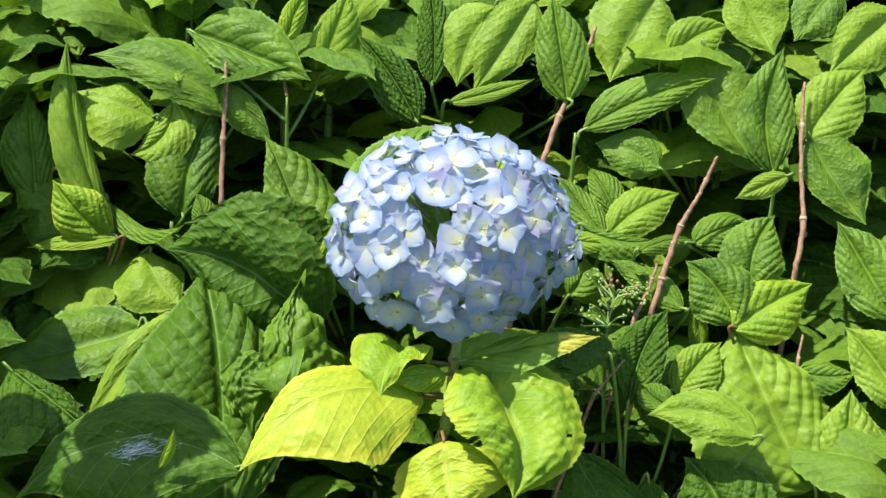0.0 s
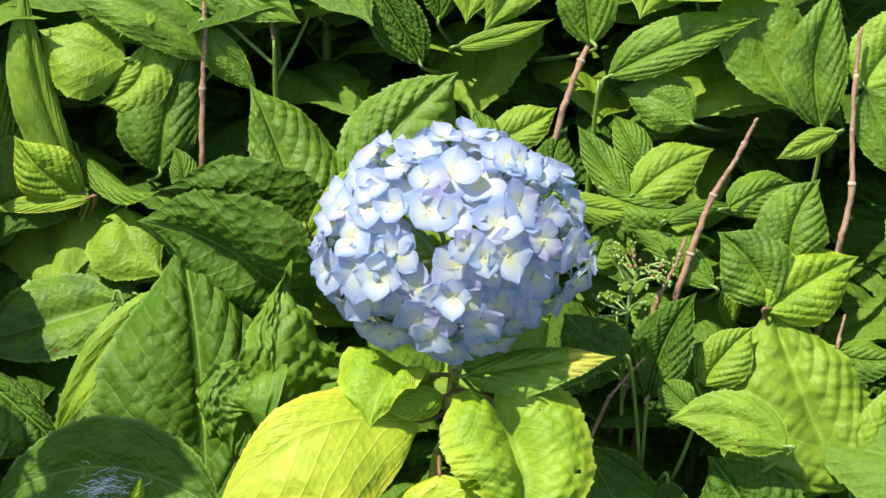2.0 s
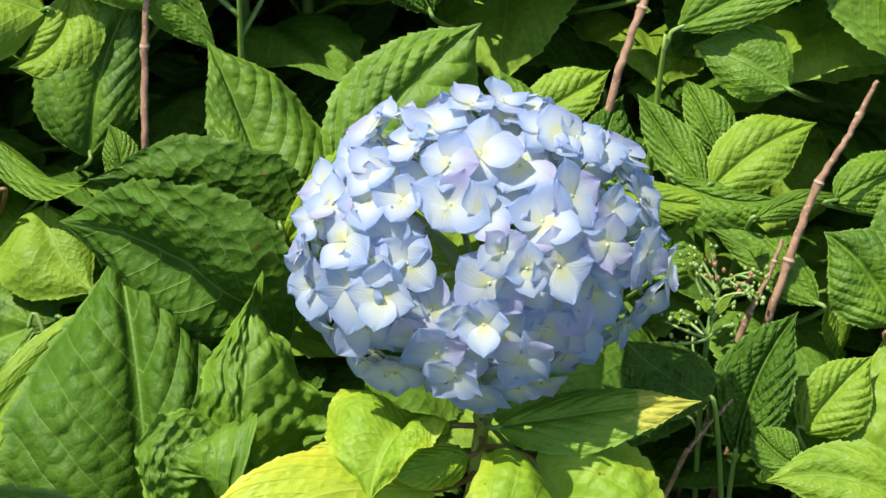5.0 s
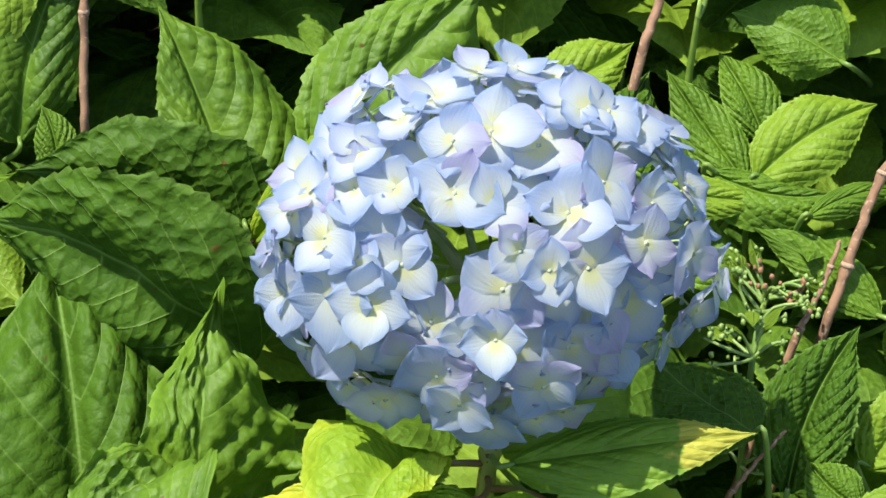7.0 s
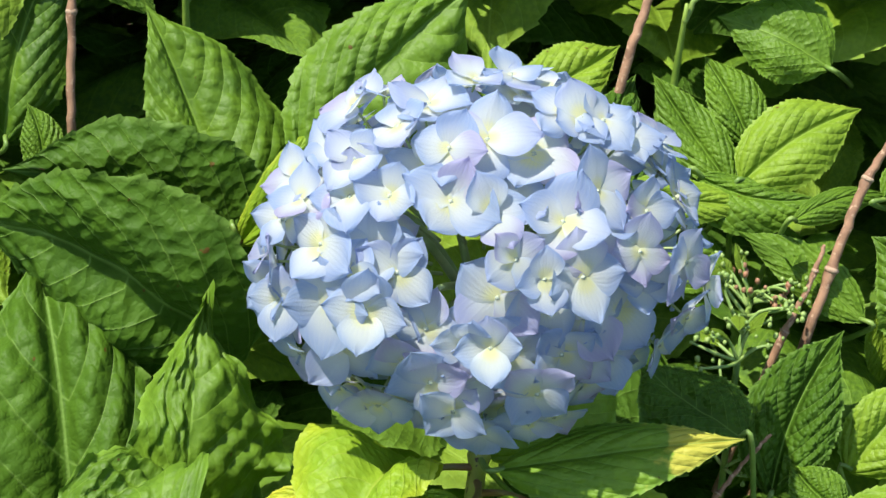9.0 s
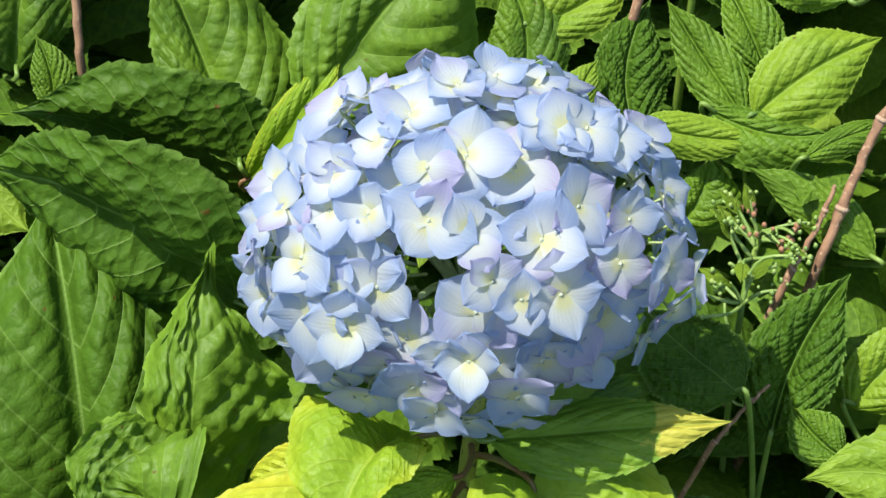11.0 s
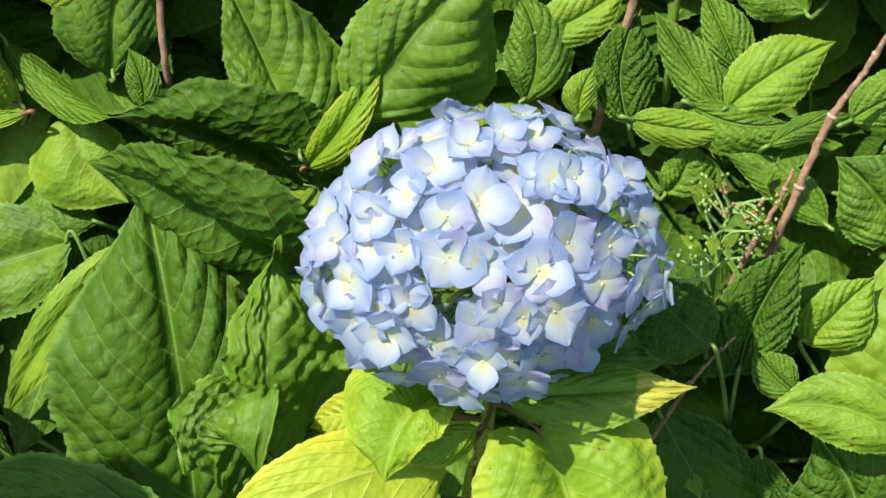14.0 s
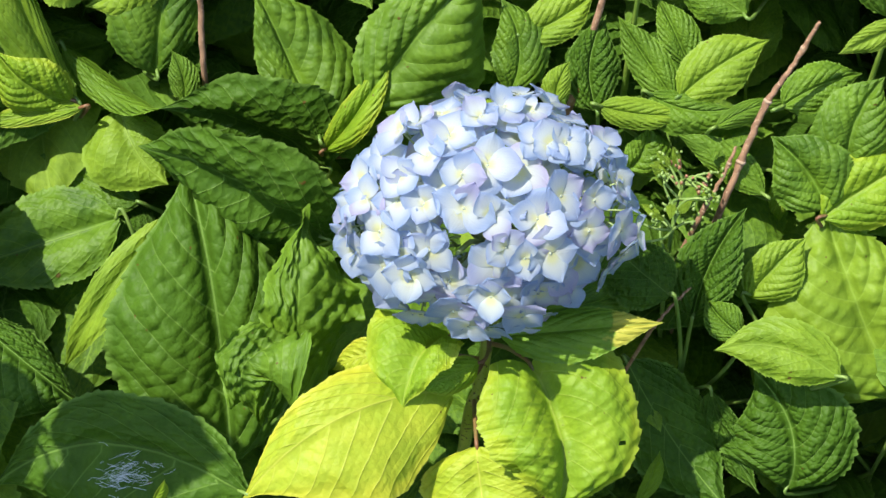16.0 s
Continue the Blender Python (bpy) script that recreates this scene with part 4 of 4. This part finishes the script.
bare_twig(((24.7, 18.5, 2.8), (24.4, 16.0, -1.9), (24.4, 13.5, -5.9), (23.8, 12.0, -8.8)), 0.36, TALL_TWIG)
bare_twig(((24.2, 9.5, -12.6), (23.7, 8.3, -14.8)), 0.28, SHORT_TWIG)
bare_twig(((11.2, 4.4, -12.2), (10.1, 3.8, -13.2), (9.1, 3.0, -14.1)), 0.20, SHORT_TWIG)


# ---- spent flower cluster ----


def bead(name, place, size, mat, parent, seed):
    rng = random.Random(seed)
    bm = bmesh.new()
    bmesh.ops.create_icosphere(bm, subdivisions=2, radius=1)
    for q in bm.verts:
        q.co *= size * rng.uniform(0.78, 1.2)
        q.co.z *= 1.4
        q.co += Vector(place)
    for p in bm.faces:
        p.smooth = True
    me = bpy.data.meshes.new(name)
    bm.to_mesh(me)
    bm.free()
    me.materials.append(mat)
    ob = new(name, me)
    ob.parent = parent
    return ob


def spent_cluster():
    """A withered, branching flower stalk with small green pods and a few red ones at the top."""
    low, high = cm((10.3, 7.5, -13.4)), cm((11.3, 10.7, -10.3))
    base = Vector((low.x, low.y + 0.03, 0))
    ob = thing("spent_flower_cluster", base, "small withered flower cluster with green pods and red tips", "plant")
    path = bend((base - Vector((0, 0, 0.01)), base.lerp(low, 0.6) + Vector((0.01, 0, 0)), low, high), 6)
    verts, faces = tube([p - base for p in path], [0.0020 - 0.0010 * k / len(path) for k in range(len(path))], 7)
    mesh_object("stem", verts, faces, STALK, ob)
    rng = random.Random(3)
    for i in range(30):
        red = i > 24
        start = path[-1] if red else path[-2 - rng.randrange(7)]
        reach = rng.uniform(0.010, 0.024)
        tip = start + Vector((rng.uniform(-1, 1), rng.uniform(-0.9, 0.5), rng.uniform(0.05, 0.9) + 0.3 * red)).normalized() * reach
        knee = start.lerp(tip, 0.55) + Vector((rng.uniform(-.004, .004), rng.uniform(-.004, .004), 0.002))
        twig = bend((start, knee, tip), 3)
        verts, faces = tube([p - base for p in twig], [0.0009 - 0.0004 * k / len(twig) for k in range(len(twig))], 6)
        br = mesh_object("branchlet", verts, faces, SEED_GREEN, ob)
        for k in range(3 + rng.randrange(3)):
            o = Vector((rng.uniform(-1, 1), rng.uniform(-1, 1), rng.uniform(-1, 1))) * (0.0045 if red else 0.004)
            bead("seed_pod", tip - base + o, rng.uniform(0.0008, 0.0015) if red else rng.uniform(0.0006, 0.0012), SEED_RED if red else SEED_GREEN, br, i * 9 + k)
        if i % 2 == 0 and not red:
            d = (tip - start).normalized()
            side = d.cross(Vector((0, 0, 1))).normalized()
            vv, ff, uu = blade(knee - base, knee - base + d * 0.007, knee - base + d * 0.015 + Vector((0, 0, -0.003)), knee - base + d * 0.006 + side * 0.003, knee - base + d * 0.006 - side * 0.003, teeth=7, cols=7, per=3, seed=900 + i)
            mesh_object("bract", vv, ff, LIGHT, br, uu)


spent_cluster()

# ---- cobweb on the dark leaf ----


def cobweb():
    """A flat tangle of fine pale threads."""
    mid = cm((-20.0, -6.2, -13.7))
    ob = thing("cobweb", mid, "small whitish cobweb tangle lying on a dark leaf", "cobweb")
    rng = random.Random(11)
    u, v = Vector((0.98, -0.05, 0.19)), Vector((0.0, 0.96, 0.27))
    for i in range(110):
        a, b = rng.gauss(0, 0.0075), rng.gauss(0, 0.005)
        d = rng.uniform(-0.5, 0.5)
        reach = rng.uniform(0.001, 0.0045)
        n = u.cross(v) * rng.uniform(0.0015, 0.004)
        mid_p = u * a + v * b + n
        way = (u * math.cos(d) + v * math.sin(d)) * reach
        pts = bend((mid_p - way, mid_p + v * rng.uniform(-0.0015, 0.0015), mid_p + way), 2)
        verts, faces = tube(pts, [0.00008] * len(pts), 4)
        mesh_object("thread", verts, faces, WEBBING, ob)


cobweb()

# ---- the rest of the shrubs ----
fill_rng = random.Random(21)
FILL = []
for i in range(10):
    w = fill_rng.uniform(0.27, 0.36)
    v_, f_, u_ = blade((0, 0, 0), (0.46, 0, 0.07 + 0.03 * (i % 3)), (1, 0, -0.10 + 0.04 * (i % 4)), (0.42, -w, 0.10 + 0.02 * (i % 3)), (0.42, w, 0.08 + 0.03 * (i % 2)), 1.0, fill_rng.uniform(0.04, 0.12), teeth=20, cols=17, seed=500 + i, per=3, relief=0.7)
    me = bpy.data.meshes.new("leaf")
    tv, tf = tube(bend(((0.04, 0, 0.012), (-0.08, 0, -0.005), (-0.30, 0, -0.12)), 3), [0.012, 0.012, 0.013, 0.014, 0.015, 0.017, 0.019], 6)
    f_ = f_ + [tuple(k + len(v_) for k in q) for q in tf]
    v_ = list(v_) + tv
    u_ = np.vstack([u_, np.tile((0.3, 0.5, 0.05, 0.2), (len(tv), 1))])
    me.from_pydata([tuple(p) for p in v_], [], f_)
    add_uvs(me, u_)
    me.polygons.foreach_set("use_smooth", [True] * len(me.polygons))
    # the deep tone on two in five puts gap shade into the colour
    me.materials.append((GREEN, LIGHT, MATURE_SHADED, GREEN, MATURE_SHADED)[i % 5])
    FILL.append(me)


def canopy(y):
    """Height in centimetres of the leaves' upper surface over a distance y behind the flower's heart."""
    return float(np.interp(y, (-40, -10, 0, 4, 8, 13, 18, 24, 40, 60), (-26, -21, -16, -13, -11, -7, 0, 5, 9, 12)))


def filler(x, y, drop, pairs):
    """A plain shoot with crossed pairs of leaves under the canopy's surface."""
    top = Vector((x, y, canopy(y) - drop))
    ob = shoot(tuple(top), lean=(fill_rng.uniform(-.03, .03), fill_rng.uniform(-.02, .04)))
    path = stems[ob.name]
    turn = fill_rng.uniform(0, 3.1)
    for p in range(pairs):
        at = path[-1 - min(2 * p, len(path) - 2)] - ob.location
        for k in (0, 1):
            yaw = turn + p * 1.57 + k * math.pi + fill_rng.uniform(-.25, .25)
            size = fill_rng.uniform(0.085, 0.135) * (1.25 if y > 44 else 1) * (0.6 if p == 0 else 1)
            lf = new("leaf", FILL[fill_rng.randrange(len(FILL))])
            lf.parent = ob
            d = Vector((math.cos(yaw), math.sin(yaw), 0))
            root = at + d * 0.022 + Vector((0, 0, 0.012))
            lf.matrix_local = Matrix.Translation(root) @ Matrix.Rotation(yaw, 4, "Z") @ Matrix.Rotation(radians(fill_rng.uniform(-45, 12) * (1.2 if p == 0 else 0.6)), 4, "Y") @ Matrix.Rotation(radians(fill_rng.uniform(-22, 22)), 4, "X") @ Matrix.Scale(size, 4)


for gy in range(-4, 13):
    for gx in range(-8, 9):
        x, y = gx * 7.2 + fill_rng.uniform(-2.5, 2.5) + (3.6 if gy % 2 else 0), gy * 7 + fill_rng.uniform(-2.5, 2.5)
        if abs(x + 3) < 6 and -14 < y < 2:
            continue
        near = abs(x) < 32 and -12 < y < 27
        if 9 < x < 32 and -18 < y < 12:
            filler(x, y, fill_rng.uniform(17, 24), 5)
            continue
        filler(x, y, (fill_rng.uniform(13, 21) if y < 16 else fill_rng.uniform(14, 21)) if near else fill_rng.uniform(3, 8), 6)

# the thicket round about, thinning out at its edge
def thicket():
    mats = [GREEN, LIGHT, MATURE_SHADED, STALK]
    verts, faces, uvs, slots = [], [], [], []
    count = 0

    def add(co, polys, uv, slot):
        nonlocal count
        verts.append(np.asarray(co))
        faces.extend([tuple(k + count for k in q) for q in polys])
        uvs.append(uv)
        slots.extend([slot] * len(polys))
        count += len(co)

    kinds = []
    for me in FILL:
        co = np.empty(len(me.vertices) * 3, dtype=np.float32)
        me.vertices.foreach_get("co", co)
        polys = [tuple(p.vertices) for p in me.polygons]
        uv = np.zeros((len(me.vertices), 4), dtype=np.float32)
        for k in (0, 1):
            layer = me.uv_layers[k].data
            for loop in me.loops:
                uv[loop.vertex_index, 2 * k:2 * k + 2] = layer[loop.index].uv
        kinds.append((co.reshape(-1, 3), polys, uv, mats.index(me.materials[0])))
    for gy in range(-4, 17):
        for gx in range(-11, 12):
            x, y = gx * 7.6 + fill_rng.uniform(-3, 3), gy * 7.2 + fill_rng.uniform(-3, 3)
            if (abs(x) < 60 and y < 86) or math.hypot(x, y - 30) > 84 + fill_rng.uniform(-8, 8):
                continue
            top = cm((x, y, canopy(y) - fill_rng.uniform(4, 11)))
            low = Vector((top.x * 0.94, top.y + fill_rng.uniform(-.02, .05), -0.02))
            path = bend((low, low.lerp(top, 0.5) + Vector((0.01, 0.015, 0)), top), 5)
            tv, tf = tube(path, [0.0050 - 0.0003 * k for k in range(len(path))], 7)
            add([tuple(p) for p in tv], tf, np.zeros((len(tv), 4), dtype=np.float32), 3)
            turn = fill_rng.uniform(0, 3.1)
            for p in range(4):
                at = top.lerp(low, 0.07 * p)
                for k in (0, 1):
                    yaw = turn + p * 1.57 + k * math.pi + fill_rng.uniform(-.25, .25)
                    size = fill_rng.uniform(0.085, 0.150)
                    m = (Matrix.Translation(at + Vector((math.cos(yaw), math.sin(yaw), 0.5)) * 0.02) @ Matrix.Rotation(yaw, 4, "Z")
                         @ Matrix.Rotation(radians(fill_rng.uniform(-45, 12)), 4, "Y") @ Matrix.Rotation(radians(fill_rng.uniform(-22, 22)), 4, "X") @ Matrix.Scale(size, 4))
                    m = np.array(m)
                    co, polys, uv, slot = kinds[fill_rng.randrange(len(kinds))]
                    add(co @ m[:3, :3].T + m[:3, 3], polys, uv, slot)
    ob = mesh_object("hydrangea_thicket", np.vstack(verts).tolist(), faces, mats[0], None, np.vstack(uvs))
    for extra in mats[1:]:
        ob.data.materials.append(extra)
    ob.data.polygons.foreach_set("material_index", slots)
    tagged(ob, "dense green hydrangea leaves and stems growing round about", "thicket", kind="stuff")


thicket()
